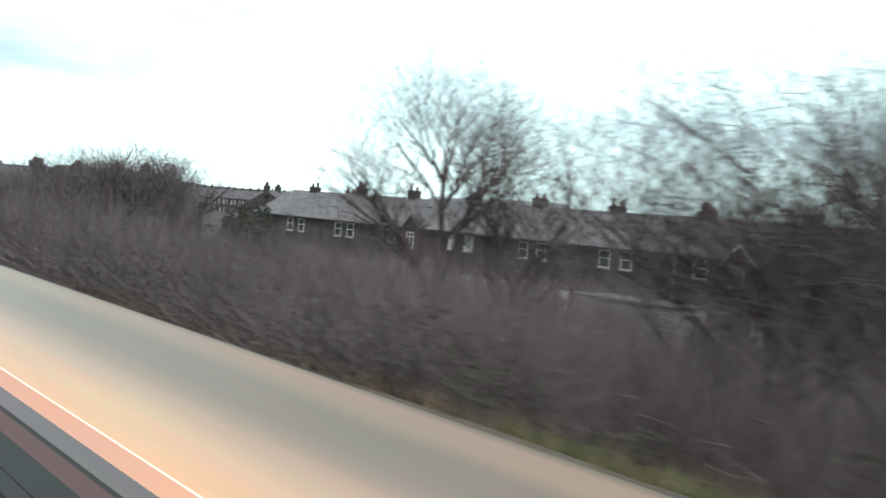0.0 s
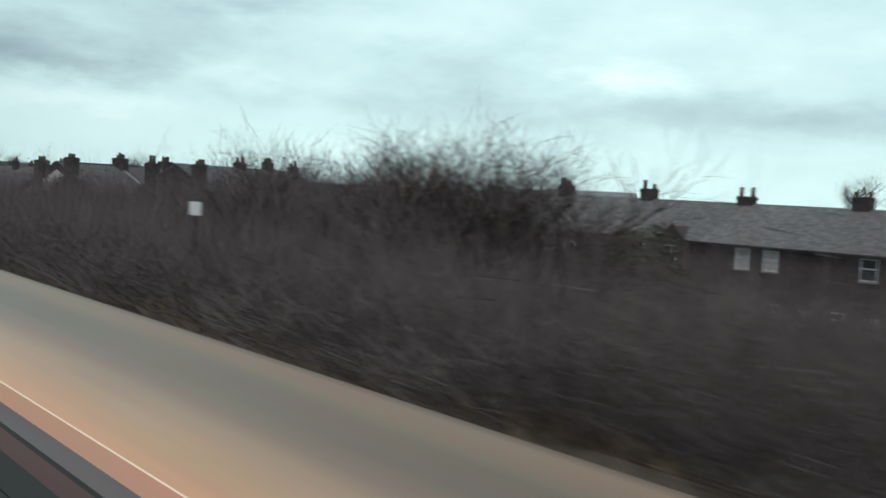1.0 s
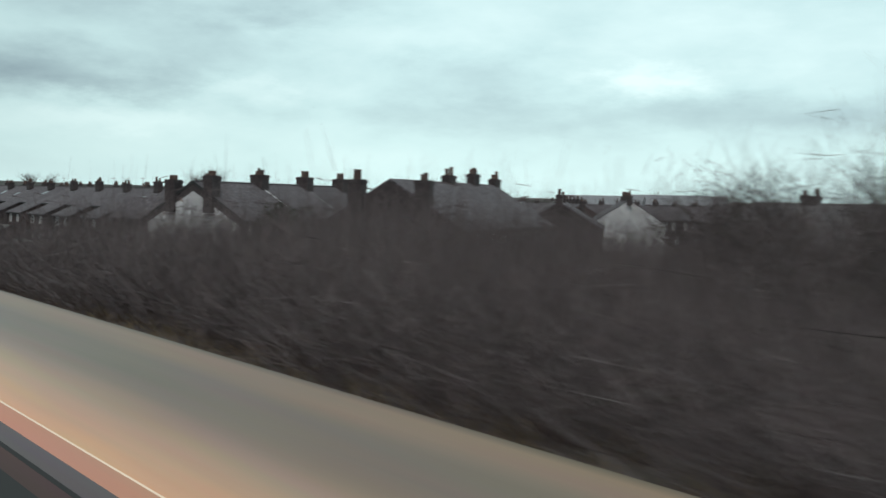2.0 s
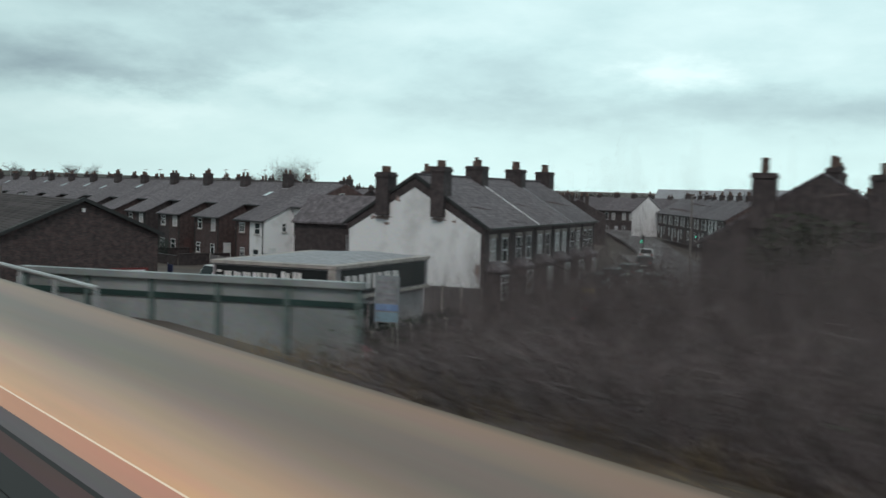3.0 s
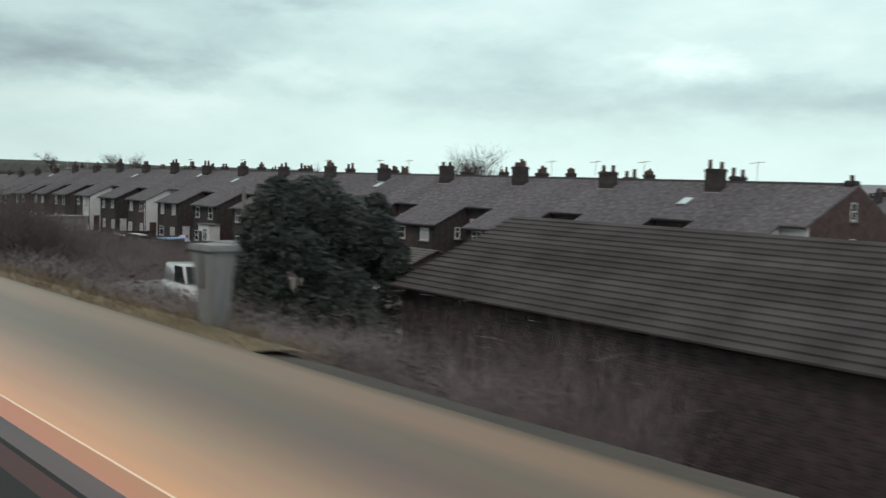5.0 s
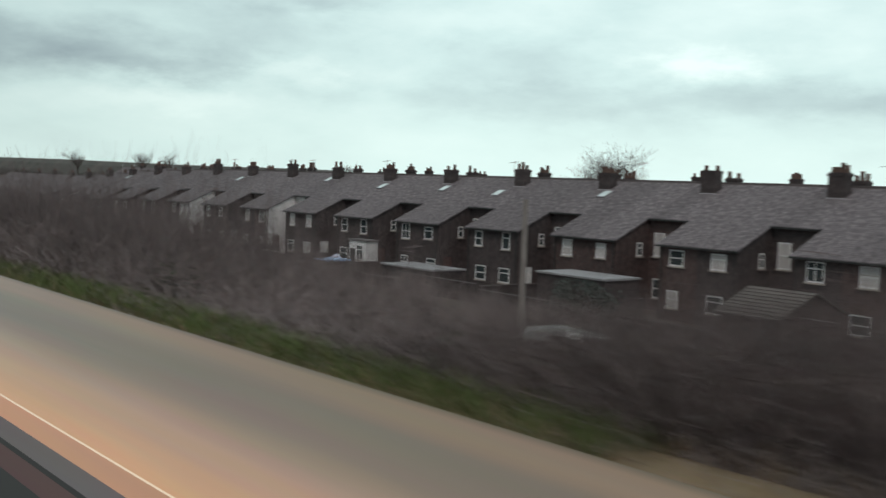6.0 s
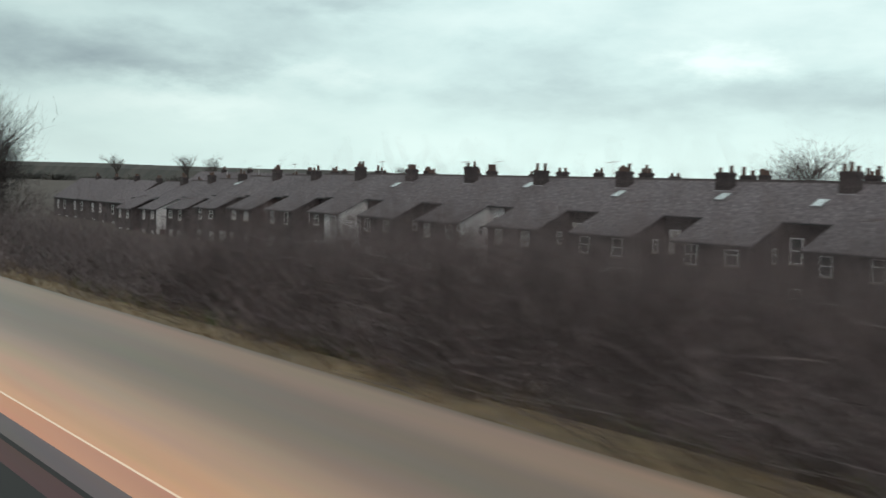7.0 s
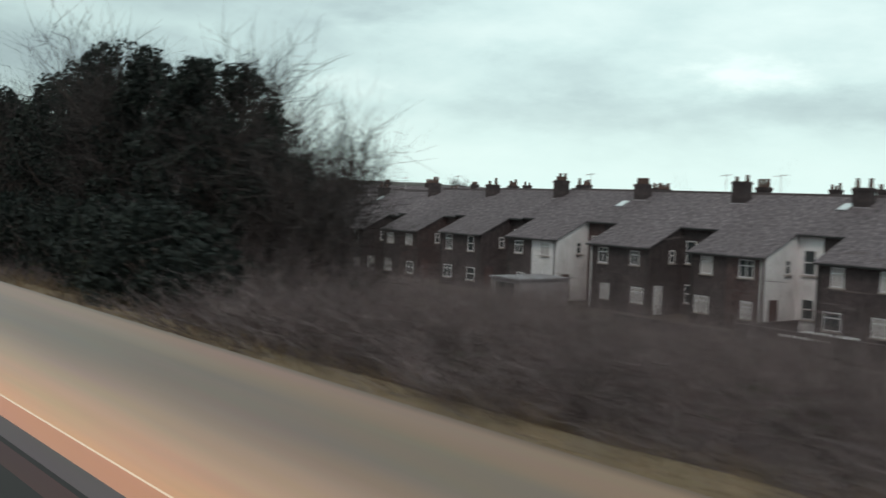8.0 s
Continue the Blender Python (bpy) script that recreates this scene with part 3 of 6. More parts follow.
def front_house(m, w, rnd, dep=9.2, E=5.3, R=8.2, wall=None, bay=True, label="", group="", roof=None, gable=None, shop=None):
    """A terraced house seen from the street: upper windows with stone heads, bay, door, roof, stack."""
    wall = wall or BRICK_DARK
    h = thing("terraced_house", m, label, "house", group)
    bm = bmesh.new()
    prism(bm, [(0, 0), (dep, 0), (dep, E), (dep / 2, R - 0.03), (0, E)], "x", 0.002, w - 0.002)
    part("wall", bm, wall, h)
    bm = bmesh.new()
    slab(bm, -0.02 if gable else 0, w, -0.32, E - 0.20, dep / 2, R, 0.10)
    slab(bm, -0.02 if gable else 0, w, dep + 0.32, E - 0.20, dep / 2, R, 0.10)
    box(bm, 0, w, dep / 2 - 0.12, dep / 2 + 0.12, R + 0.06, R + 0.18)
    part("roof", bm, roof or SLATE, h)
    bm = bmesh.new()
    box(bm, 0, w, -0.45, -0.31, E - 0.23, E - 0.10)
    part("gutter", bm, GUTTER, h)
    bm = bmesh.new()
    tube(bm, (w - 0.15, -0.08, 0), (w - 0.15, -0.08, E - 0.15), 0.05, None, 6)
    part("downpipe", bm, GUTTER, h)
    for cx in (w * 0.28, w * 0.72):
        win(h, pose(cx, 0, E - 1.55), 0.95, 1.55, (), (0.5,), curtain=rnd.random() < 0.5)
        bm = bmesh.new()
        box(bm, cx - 0.65, cx + 0.65, -0.05, 0.02, E - 0.76, E - 0.52)
        part("lintel", bm, STONE, h)
    if bay:
        bx = w * 0.33
        bm = bmesh.new()
        prism(bm, [(bx - 1.1, 0.0), (bx - 0.7, -0.75), (bx + 0.7, -0.75), (bx + 1.1, 0.0)], "z", 0, 2.55)
        bb = part("bay", bm, wall, h)
        bm = bmesh.new()
        prism(bm, [(bx - 1.25, 0.0), (bx - 0.8, -0.9), (bx + 0.8, -0.9), (bx + 1.25, 0.0)], "z", 2.55, 2.68)
        vs = prism(bm, [(bx - 1.2, 0.0), (bx - 0.75, -0.85), (bx + 0.75, -0.85), (bx + 1.2, 0.0)], "z", 2.68, 3.15)
        for v in vs[4:]:
            v.co.y *= 0.25
        part("bay_roof", bm, SLATE, bb)
        win(bb, pose(bx, -0.76, 1.6), 1.25, 1.5, (0.5,), (0.7,), curtain=rnd.random() < 0.5)
    else:
        win(h, pose(w * 0.3, 0, 1.5), 1.2, 1.5, (0.5,), (0.7,))
    bm = bmesh.new()
    box(bm, w * 0.8 - 0.45, w * 0.8 + 0.45, -0.04, 0.02, 0.1, 2.2)
    part("front_door", bm, rnd.choice((MAROON, GIRDER, UPVC)), h)
    return h


GA = 118.95
go = Vector((-129.4, 40.4, -0.1))
gd = Vector((math.cos(radians(GA)), math.sin(radians(GA)), 0))
WID = (5.0, 4.8, 4.3, 4.1, 3.9, 3.7)
dist = 0.0
for i, w in enumerate(WID):
    o = go + gd * dist
    lab = "end terraced house with a peeling white-painted gable wall" if i == 0 else "dark brick terraced house with bay windows and slate roof"
    h = front_house(pose(o.x, o.y, o.z, 0, 0, GA), w, rnd, label=lab, group="main street terrace", gable=(i == 0))
    bm = bmesh.new()
    box(bm, 0.1, w * 0.72, -2.15, -1.93, -0.1, 0.85)
    box(bm, w - 0.35, w - 0.1, -2.15, -1.93, -0.1, 1.0)
    part("garden_wall", bm, BRICK_DARK, h, "low sooty brick wall before the house")
    if i == 0:
        bm = bmesh.new()
        prism(bm, [(0.25, 0.0), (9.05, 0.0), (9.05, 4.82), (4.6, 7.5), (0.25, 4.82)], "x", -0.02, 0.0)
        part("gable_render", bm, RENDER_WHITE, h, "flaking white paint over brick")
        rp = random.Random(9)
        for cy, cz, rw, rh in ((6.7, 5.6, 0.55, 0.16), (6.5, 5.25, 0.2, 0.12), (3.0, 5.6, 0.5, 0.12), (5.75, 6.75, 0.2, 0.2), (7.4, 5.6, 0.28, 0.12), (2.0, 5.5, 0.16, 0.1), (0.42, 2.6, 0.15, 0.55), (0.42, 0.9, 0.15, 0.4), (4.1, 3.1, 0.12, 0.09)):
            ring = []
            for q in range(13):
                a = 2 * math.pi * q / 13
                k = rp.uniform(0.45, 1.35)
                ring.append((cy + math.cos(a) * rw * k, cz + math.sin(a) * rh * k))
            bm = bmesh.new()
            prism(bm, ring, "x", -0.026, -0.021)
            part("bare_brick", bm, STAINED, h, "bare brick where paint has flaked")
        for y0, zt in ((6.7, 8.4), (3.0, 8.8)):
            bm = bmesh.new()
            box(bm, -0.38, 0.9, y0 - 0.42, y0 + 0.42, 5.75, zt - 0.3)
            box(bm, -0.44, 0.96, y0 - 0.48, y0 + 0.48, zt - 0.3, zt - 0.12)
            box(bm, -0.38, 0.9, y0 - 0.42, y0 + 0.42, zt - 0.12, zt)
            c = part("chimney", bm, BRICK_DARK, h, "sooty brick stack built out on the gable")
            for q in range(3):
                bm = bmesh.new()
                tube(bm, (-0.1 + q * 0.36, y0, zt), (-0.1 + q * 0.36, y0, zt + 0.38), 0.13, 0.11, 10)
                part("chimney_pot", bm, POT, c)
        bm = bmesh.new()
        for a, b in (((-0.35, 4.98), (4.6, 8.16)), ((9.55, 4.98), (4.6, 8.16))):
            prism(bm, [(a[0], a[1]), (b[0], b[1]), (b[0], b[1] + 0.22), (a[0], a[1] + 0.22)], "x", -0.10, -0.02)
        part("bargeboard", bm, GUTTER, h)
        stack(h, 2.6, 4.9, 7.2, 8.55, 0.8, 0.6, 2, rnd=rnd)
    if i in (1, 3, 5):
        stack(h, w - 0.02, 4.3, 6.6, 9.1, 1.2, 1.25, 4, rnd=rnd)
    if i in (1, 3):
        bm = bmesh.new()
        slab(bm, w - 0.09, w + 0.05, -0.33, 5.20, 4.6, 8.30, 0.035)
        part("flashing", bm, RENDER_WHITE if i == 1 else LEAD, h, "pale flashing down the roof between two houses")
    dist += w
# rear wing of the end house
h = thing("rear_wing", pose(-138.05, 36.9, -0.1, 0, 0, GA), "red brick rear wing of a house under a slate roof", "house")
bm = bmesh.new()
prism(bm, [(0.0, 0), (4.6, 0), (4.6, 5.1), (0.0, 5.1)], "y", -0.9, 4.4)
part("wall", bm, BRICK_DARK, h)
bm = bmesh.new()
prism(bm, [(-0.25, 5.0), (2.3, 6.75), (4.85, 5.0), (4.85, 5.12), (2.3, 6.87), (-0.25, 5.12)], "y", -0.95, 4.5)
part("roof", bm, SLATE, h)
for yy, zz, ww, hh in ((0.2, 3.75, 0.7, 1.2), (3.75, 1.75, 0.6, 1.5), (1.9, 1.75, 0.7, 1.5)):
    win(h, pose(0, yy, zz, 0, 0, -90), ww, hh, (), (0.5,))

# ---------------------------------------------------------------- brick hall with garage doors
P_SIGN = plain("dark_red_sign", (0.14, 0.02, 0.02), 0.4)
hall = thing("brick_hall", pose(-143.1, 16.8, -0.5, 0, 0, 86.6), "low brick workshop with a dark tiled roof and three roller doors", "building")
HW, HL, HE, HR = 8.9, 19.8, 4.72, 6.66
bm = bmesh.new()
prism(bm, [(0, 0), (HW, 0), (HW, HE), (HW / 2, HR - 0.1), (0, HE)], "y", 0.0, HL)
part("wall", bm, BRICK_MOTTLED, hall)
ncs = 18
for side in (0, 1):
    for i in range(ncs):
        f0, f1 = i / ncs, (i + 1.12) / ncs
        xa, xb = -0.3 + f0 * (HW / 2 + 0.3), -0.3 + min(1, f1) * (HW / 2 + 0.3)
        za, zb = HE - 0.15 + f0 * (HR - HE + 0.15), HE - 0.15 + min(1, f1) * (HR - HE + 0.15)
        if side:
            xa, xb = HW - xa, HW - xb
        bm = bmesh.new()
        prism(bm, [(xa, za + 0.05), (xb, zb), (xb, zb + 0.05), (xa, za + 0.10)], "y", -0.25, HL + 0.25)
        part("tile_course", bm, TILE_DARK, hall)
bm = bmesh.new()
for xa, xb in ((-0.32, HW / 2), (HW + 0.32, HW / 2)):
    prism(bm, [(xa, HE - 0.2), (xb, HR - 0.06), (xb, HR + 0.16), (xa, HE + 0.02)], "y", -0.30, -0.18)
part("verge", bm, GUTTER, hall)
for i, cx in enumerate((1.75, 4.45, 7.1)):
    bm = bmesh.new()
    box(bm, cx - 0.95, cx + 0.95, -0.02, 0.05, 0, 1.95)
    rd = part("roller_door", bm, RENDER_GREY, hall, "grey ribbed roller shutter")
    for q in range(10):
        boxpart("slat", (cx - 0.95, cx + 0.95, -0.045, -0.021, q * 0.195 + 0.02, q * 0.195 + 0.17), RENDER_GREY, rd)
    bm = bmesh.new()
    box(bm, cx - 1.0, cx + 1.0, -0.22, -0.001, 1.96, 2.32)
    part("shutter_box", bm, PANELGREY, rd)
boxpart("sign_board", (6.0, 8.3, -0.06, -0.001, 2.36, 2.66), P_SIGN, hall, "dark red sign board over the end door")
boxpart("sign_line", (6.2, 8.1, -0.075, -0.061, 2.46, 2.54), UPVC, hall, "pale lettering shown as a plain bar")
boxpart("gable_lamp", (HW / 2 - 0.08, HW / 2 + 0.08, -0.16, 0.0, HR - 0.70, HR - 0.48), UPVC, hall, "white floodlight")

# ---------------------------------------------------------------- corner shop with the large fascia
SA = 30.4
shop_at = pose(-127.97, 22.2, -0.5, 0, 0, SA)
st = thing("corner_shop", shop_at, "single-storey grey shop with a large black fascia sign", "shop")
FASCIA = plain("black_fascia", (0.012, 0.012, 0.013), 0.35)
FELT = mat("grey_roofing_felt", (0.17, 0.165, 0.165), (0.11, 0.105, 0.105), 0.9, 1.2, 18, 0.2)
LETTER = mat("white_letter", (0.78, 0.78, 0.76), (0.6, 0.6, 0.58), 0.5, 3, 12, 0.03)
bm = bmesh.new()
prism(bm, [(0, 0.15), (6.35, 0.15), (6.85, 9.7), (0, 9.7)], "z", 0, 2.75)
part("wall", bm, RENDER_GREY, st)
bm = bmesh.new()
prism(bm, [(-0.05, 0), (6.45, 0), (7.0, 9.85), (-0.05, 9.85)], "z", 2.7, 4.06)
part("parapet", bm, RENDER_GREY, st)
bm = bmesh.new()
prism(bm, [(-0.12, -0.08), (6.54, -0.08), (7.1, 9.93), (-0.12, 9.93)], "z", 4.06, 4.22)
prism(bm, [(-0.12, -0.08), (6.54, -0.08), (7.1, 9.93), (-0.12, 9.93)], "z", 2.55, 2.7)
part("coping", bm, STONE, st, "pale grey coping bands")
bm = bmesh.new()
apex = bm.verts.new((4.8, 7.2, 4.5))
base = [bm.verts.new(p) for p in ((0.4, 0.6, 4.225), (6.0, 0.6, 4.225), (6.6, 9.3, 4.225), (0.4, 9.3, 4.225))]
for i in range(4):
    bm.faces.new((base[i], base[(i + 1) % 4], apex))
bm.faces.new(base[::-1])
part("roof", bm, LEAD, st, "low pale hipped roof")
boxpart("fascia_board", (0.12, 6.05, -0.04, 0.0, 2.78, 3.98), FASCIA, st, "glossy black sign board")


def glyph(x, w, z0, z1, kind, m=None):
    """A plain block of a letter's size, slit down the middle."""
    bm = bmesh.new()
    t = (z1 - z0) * (0.0, 0.06, 0.03)[kind % 3]
    bars = [(x + w * 0.04, x + w * 0.46, z0 + t, z1), (x + w * 0.54, x + w * 0.96, z0, z1 - t)] if w > 0.3 else [(x, x + w, z0, z1)]
    for a, b, c, e in bars:
        box(bm, a, b, -0.065, -0.042, c, e, m)
    part("letter_block", bm, LETTER, st)


# the shop's name, as plain blocks of its size
lx = 0.62
for i, lw in enumerate((0.40, 0.40, 0.44, 0.44, 0.20, 0.44)):
    glyph(lx, lw, 3.0, 3.72, i)
    lx += lw + 0.1
for i, lw in enumerate((0.48, 0.50)):
    glyph(lx + 0.12, lw, 2.86, 3.84, i + 1)
    lx += lw + 0.12
for q in range(4):
    boxpart("side_bar", (0.22, 0.48, -0.065, -0.042, 2.92 + q * 0.24, 3.04 + q * 0.24), LETTER, st)
for q in range(2):
    boxpart("small_line", (5.15, 5.85, -0.06, -0.042, 3.1 + q * 0.32, 3.24 + q * 0.32), LETTER, st)
boxpart("corner_post", (6.12, 6.5, -0.06, 0.0, 2.7, 4.06), STONE, st, "pale corner panel between the sign boards")
# side fascia along the road
sd = Vector((0.55, 9.85, 0)).normalized()
sang = math.degrees(math.atan2(sd.y, sd.x))
ms = pose(6.46, 0.0, 0, 0, 0, sang)
bm = bmesh.new()
box(bm, 0.5, 9.4, -0.04, 0.0, 2.78, 3.98, ms)
part("side_fascia", bm, FASCIA, st, "glossy black sign board along the road")
lx = 0.8
for i, lw in enumerate((0.45, 0.45, 0.5, 0.5, 0.25, 0.5, 0.7, 0.7)):
    glyph(lx, lw, 2.98, 3.7, i, ms)
    lx += lw + 0.2
for cx, ww in ((1.5, 1.6), (4.2, 2.2)):
    win(st, ms @ pose(cx, -0.02, 1.45), ww, 1.7, (0.33, 0.66), (), material=RENDER_GREY, sill=False)
# front windows and the lower wing
win(st, pose(3.2, 0.13, 1.75), 2.1, 1.15, (0.2, 0.4, 0.6, 0.8), (), frame=0.09)
wing = shop_at.inverted() @ pose(-127.64, 22.11, -0.35, 0, 0, 18.65)
bm = bmesh.new()
bmesh.ops.transform(bm, matrix=wing, verts=prism(bm, [(-3.9, 0.52), (0.6, 0.25), (0.3, 6.5), (-4.1, 6.5)], "z", -0.15, 2.35))
part("wing_wall", bm, RENDER_GREY, st)
bm = bmesh.new()
bmesh.ops.transform(bm, matrix=wing, verts=prism(bm, [(-4.05, 0.32), (-0.2, 0.05), (-2.2, 6.6), (-4.2, 6.6)], "z", 2.35, 2.52))
part("wing_roof", bm, FELT, st, "flat grey felt roof")
win(st, wing @ pose(-2.35, 0.38, 1.80, 0, 0, -4), 1.15, 0.85, (), (0.72,), frame=0.09)

# ---------------------------------------------------------------- bridge girder, panels and tube rails
def along(u, x):
    return line_y(x) + u


def beam(bm, x0, x1, u0, u1, z0, z1, n=8):
    rings = []
    for i in range(n + 1):
        a = x0 + (x1 - x0) * i / n
        rings.append([bm.verts.new((a, along(u, a), z)) for u, z in ((u0, z0), (u1, z0), (u1, z1), (u0, z1))])
    for va, vb in zip(rings, rings[1:]):
        for j in range(4):
            bm.faces.new((va[j], va[(j + 1) % 4], vb[(j + 1) % 4], vb[j]))
    bm.faces.new(rings[0])
    bm.faces.new(rings[-1][::-1])


gird = thing("bridge_railing", pose(0, 0, 0), "dark green steel railing of close upright bars on the bridge", "railing")
GX0, GX1 = -112.7, -99.8
bm = bmesh.new()
beam(bm, GX0, GX1, 4.46, 4.54, 6.395, 6.43)
part("top_rail", bm, RAILGREEN, gird, "worn grey-green top rail")
bm = bmesh.new()
beam(bm, GX0, GX1, 4.48, 4.52, 5.26, 5.32)
part("bottom_rail", bm, GIRDER, gird)
bm = bmesh.new()
box(bm, -0.0105, 0.0105, -0.008, 0.008, 0, 1.08)
bar = part("upright", bm, GIRDER, gird)
nb = 258
for i in range(nb + 1):
    x = GX0 + (GX1 - GX0) * i / nb
    o = bar if i == 0 else new("upright", bar.data)
    o.parent = gird
    o.location = (x, along(4.50, x), 5.30)
for i in range(9):
    x = GX0 + (GX1 - GX0) * i / 8
    boxpart("post", (x - 0.018, x + 0.018, along(4.52, x), along(4.55, x), BED, 6.38), GIRDER, gird)

pan = thing("panel_parapet", pose(0, 0, 0), "grey-green steel panel parapet beside the bridge", "parapet")
P0, P1 = Vector((-97.0, 9.6, 0)), Vector((-102.2, 5.75, 0))
pd = (P1 - P0).normalized()
pm = pose(P0.x, P0.y, 0, 0, 0, math.degrees(math.atan2(pd.y, pd.x)))
plen = (P1 - P0).length
npan = 5
for i in range(npan):
    a, b = i * plen / npan, (i + 1) * plen / npan
    for z0, z1 in ((5.37, 5.60), (4.35, 5.27)):
        bm = bmesh.new()
        box(bm, a + 0.06, b - 0.06, -0.02, 0.02, z0, z1, pm)
        part("panel", bm, PANELGREY, pan)
for i in range(npan + 1):
    a = i * plen / npan
    bm = bmesh.new()
    box(bm, a - 0.045, a + 0.045, -0.06, 0.06, 3.2, 5.60, pm)
    part("post", bm, RAILGREEN, pan)
bm = bmesh.new()
box(bm, -0.1, plen + 0.1, -0.10, 0.10, 5.60, 5.71, pm)
part("top_rail", bm, PANELGREY, pan)
bm = bmesh.new()
box(bm, -0.1, plen + 0.1, -0.05, 0.05, 5.27, 5.37, pm)
part("mid_rail", bm, GIRDER, pan)

for A, B, zs in (((-95.0, along(4.45, -95.0)), (-99.6, along(4.45, -99.6)), (6.0, 5.55, 5.15)), ((-113.6, 6.55), (-117.0, 4.75), (5.62, 5.2))):
    rl = thing("tube_railing", pose(0, 0, 0), "galvanised tube safety railing beside the track", "railing", "trackside railings")
    for z in zs:
        bm = bmesh.new()
        tube(bm, (*A, z), (*B, z), 0.03, None, 10)
        part("rail", bm, GALV, rl)
    for i in range(4):
        f = i / 3
        p = (A[0] + (B[0] - A[0]) * f, A[1] + (B[1] - A[1]) * f)
        bm = bmesh.new()
        tube(bm, (*p, BED - 0.6), (*p, zs[0] + 0.02), 0.03, None, 8)
        part("post", bm, GALV, rl)

# ---------------------------------------------------------------- winter growth
TWIG = mat("bare_twigs", (0.152, 0.127, 0.124), (0.088, 0.074, 0.073), 0.9, 1.2, 8, 0.0)
TWIG_PALE = mat("pale_bare_twigs", (0.24, 0.205, 0.198), (0.144, 0.124, 0.121), 0.9, 0.8, 8, 0.0)
TWIG_MID = mat("dull_bare_twigs", (0.178, 0.150, 0.147), (0.105, 0.089, 0.088), 0.9, 1.0, 8, 0.0)
BARK = mat("dark_bark", (0.075, 0.060, 0.050), (0.04, 0.034, 0.03), 0.95, 3, 25, 0.5)
LEAF_DARK = mat("dark_evergreen_leaf", (0.080, 0.100, 0.088), (0.051, 0.064, 0.058), 0.7, 1.5, 10, 0.0)
TWIG_BLACK = mat("ivy_dark_twigs", (0.055, 0.047, 0.045), (0.032, 0.028, 0.027), 0.9, 1.2, 8, 0.0)
LEAF_BLACK = mat("near_black_ivy_leaf", (0.026, 0.036, 0.030), (0.015, 0.021, 0.019), 0.7, 1.5, 10, 0.0)
LEAF_IVY = mat("ivy_and_bramble_leaf", (0.058, 0.072, 0.045), (0.036, 0.040, 0.028), 0.7, 1.5, 10, 0.0)
for lm in (LEAF_DARK, LEAF_IVY, LEAF_BLACK):
    lm.node_tree.nodes["Principled BSDF"].inputs["Specular IOR Level"].default_value = 0.15
GRASS = mat("green_grass", (0.10, 0.150, 0.042), (0.066, 0.088, 0.030), 0.9, 1.5, 10, 0.0)
FARWOOD = mat("far_winter_wood", (0.085, 0.083, 0.072), (0.05, 0.053, 0.048), 0.95, 0.05, 0.6, 0.0)


def blades(rng, start, way, length, width, bend, segs=2):
    """Flat tapered twigs: vertices and quads for arrays of starts, directions, lengths."""
    n = len(start)
    side = np.cross(way, rng.normal(size=(n, 3)))
    side /= np.linalg.norm(side, axis=1)[:, None] + 1e-9
    pts = []
    for s in range(segs + 1):
        f = s / segs
        c = start + way * (length * f)[:, None] + bend * ((length * f * f)[:, None])
        w = (width * (1 - 0.8 * f))[:, None]
        pts += [c - side * w, c + side * w]
    v = np.stack(pts, 1).reshape(-1, 3)
    k = 2 * (segs + 1)
    base = np.arange(n)[:, None] * k
    q = np.concatenate([base + np.array([2 * s, 2 * s + 1, 2 * s + 3, 2 * s + 2]) for s in range(segs)], 0)
    return v, q


def bush_template(seed, twigs, width=0.010, spread=0.55, subs=2):
    """A unit thicket, about one wide and one high, of arching stems with side twigs."""
    rng = np.random.default_rng(seed)
    n = twigs
    st = np.c_[rng.uniform(-0.38, 0.38, n), rng.uniform(-0.38, 0.38, n), rng.uniform(0, 0.25, n)]
    way = np.c_[st[:, :2] * spread * 1.6 + rng.normal(0, 0.28, (n, 2)), np.full(n, 1.0)]
    way /= np.linalg.norm(way, axis=1)[:, None]
    ln = rng.uniform(0.45, 0.85, n)
    bend = np.c_[rng.normal(0, 0.22, (n, 2)), rng.uniform(-0.22, 0.05, n)]
    V, Q = blades(rng, st, way, ln, np.full(n, width), bend)
    vs, qs = [V], [Q]
    off = len(V)
    for s in range(subs):
        f = rng.uniform(0.25, 0.95, n)
        p = st + way * (ln * f)[:, None] + bend * (ln * f * f)[:, None]
        w2 = way * 0.6 + rng.normal(0, 0.55, (n, 3))
        w2 /= np.linalg.norm(w2, axis=1)[:, None]
        V, Q = blades(rng, p, w2, rng.uniform(0.10, 0.30, n), np.full(n, width * 0.55), rng.normal(0, 0.15, (n, 3)), 1)
        vs.append(V)
        qs.append(Q + off)
        off += len(V)
    return np.concatenate(vs), np.concatenate(qs)


def leaf_cloud(rng, centres, radii, per, size):
    """Small leaf quads scattered in soft clumps."""
    n = len(centres) * per
    c = np.repeat(centres, per, 0)
    r = np.repeat(radii, per)
    d = rng.normal(size=(n, 3))
    d /= np.linalg.norm(d, axis=1)[:, None]
    p = c + d * (r * rng.uniform(0.45, 1.0, n) ** 0.5)[:, None]
    a = rng.normal(size=(n, 3))
    a /= np.linalg.norm(a, axis=1)[:, None]
    b = np.cross(a, rng.normal(size=(n, 3)))
    b /= np.linalg.norm(b, axis=1)[:, None]
    s = (size * rng.uniform(0.6, 1.4, n))[:, None]
    v = np.stack([p - a * s, p - b * s * 0.5, p + a * s, p + b * s * 0.5], 1).reshape(-1, 3)
    q = np.arange(n * 4).reshape(-1, 4)
    return v, q


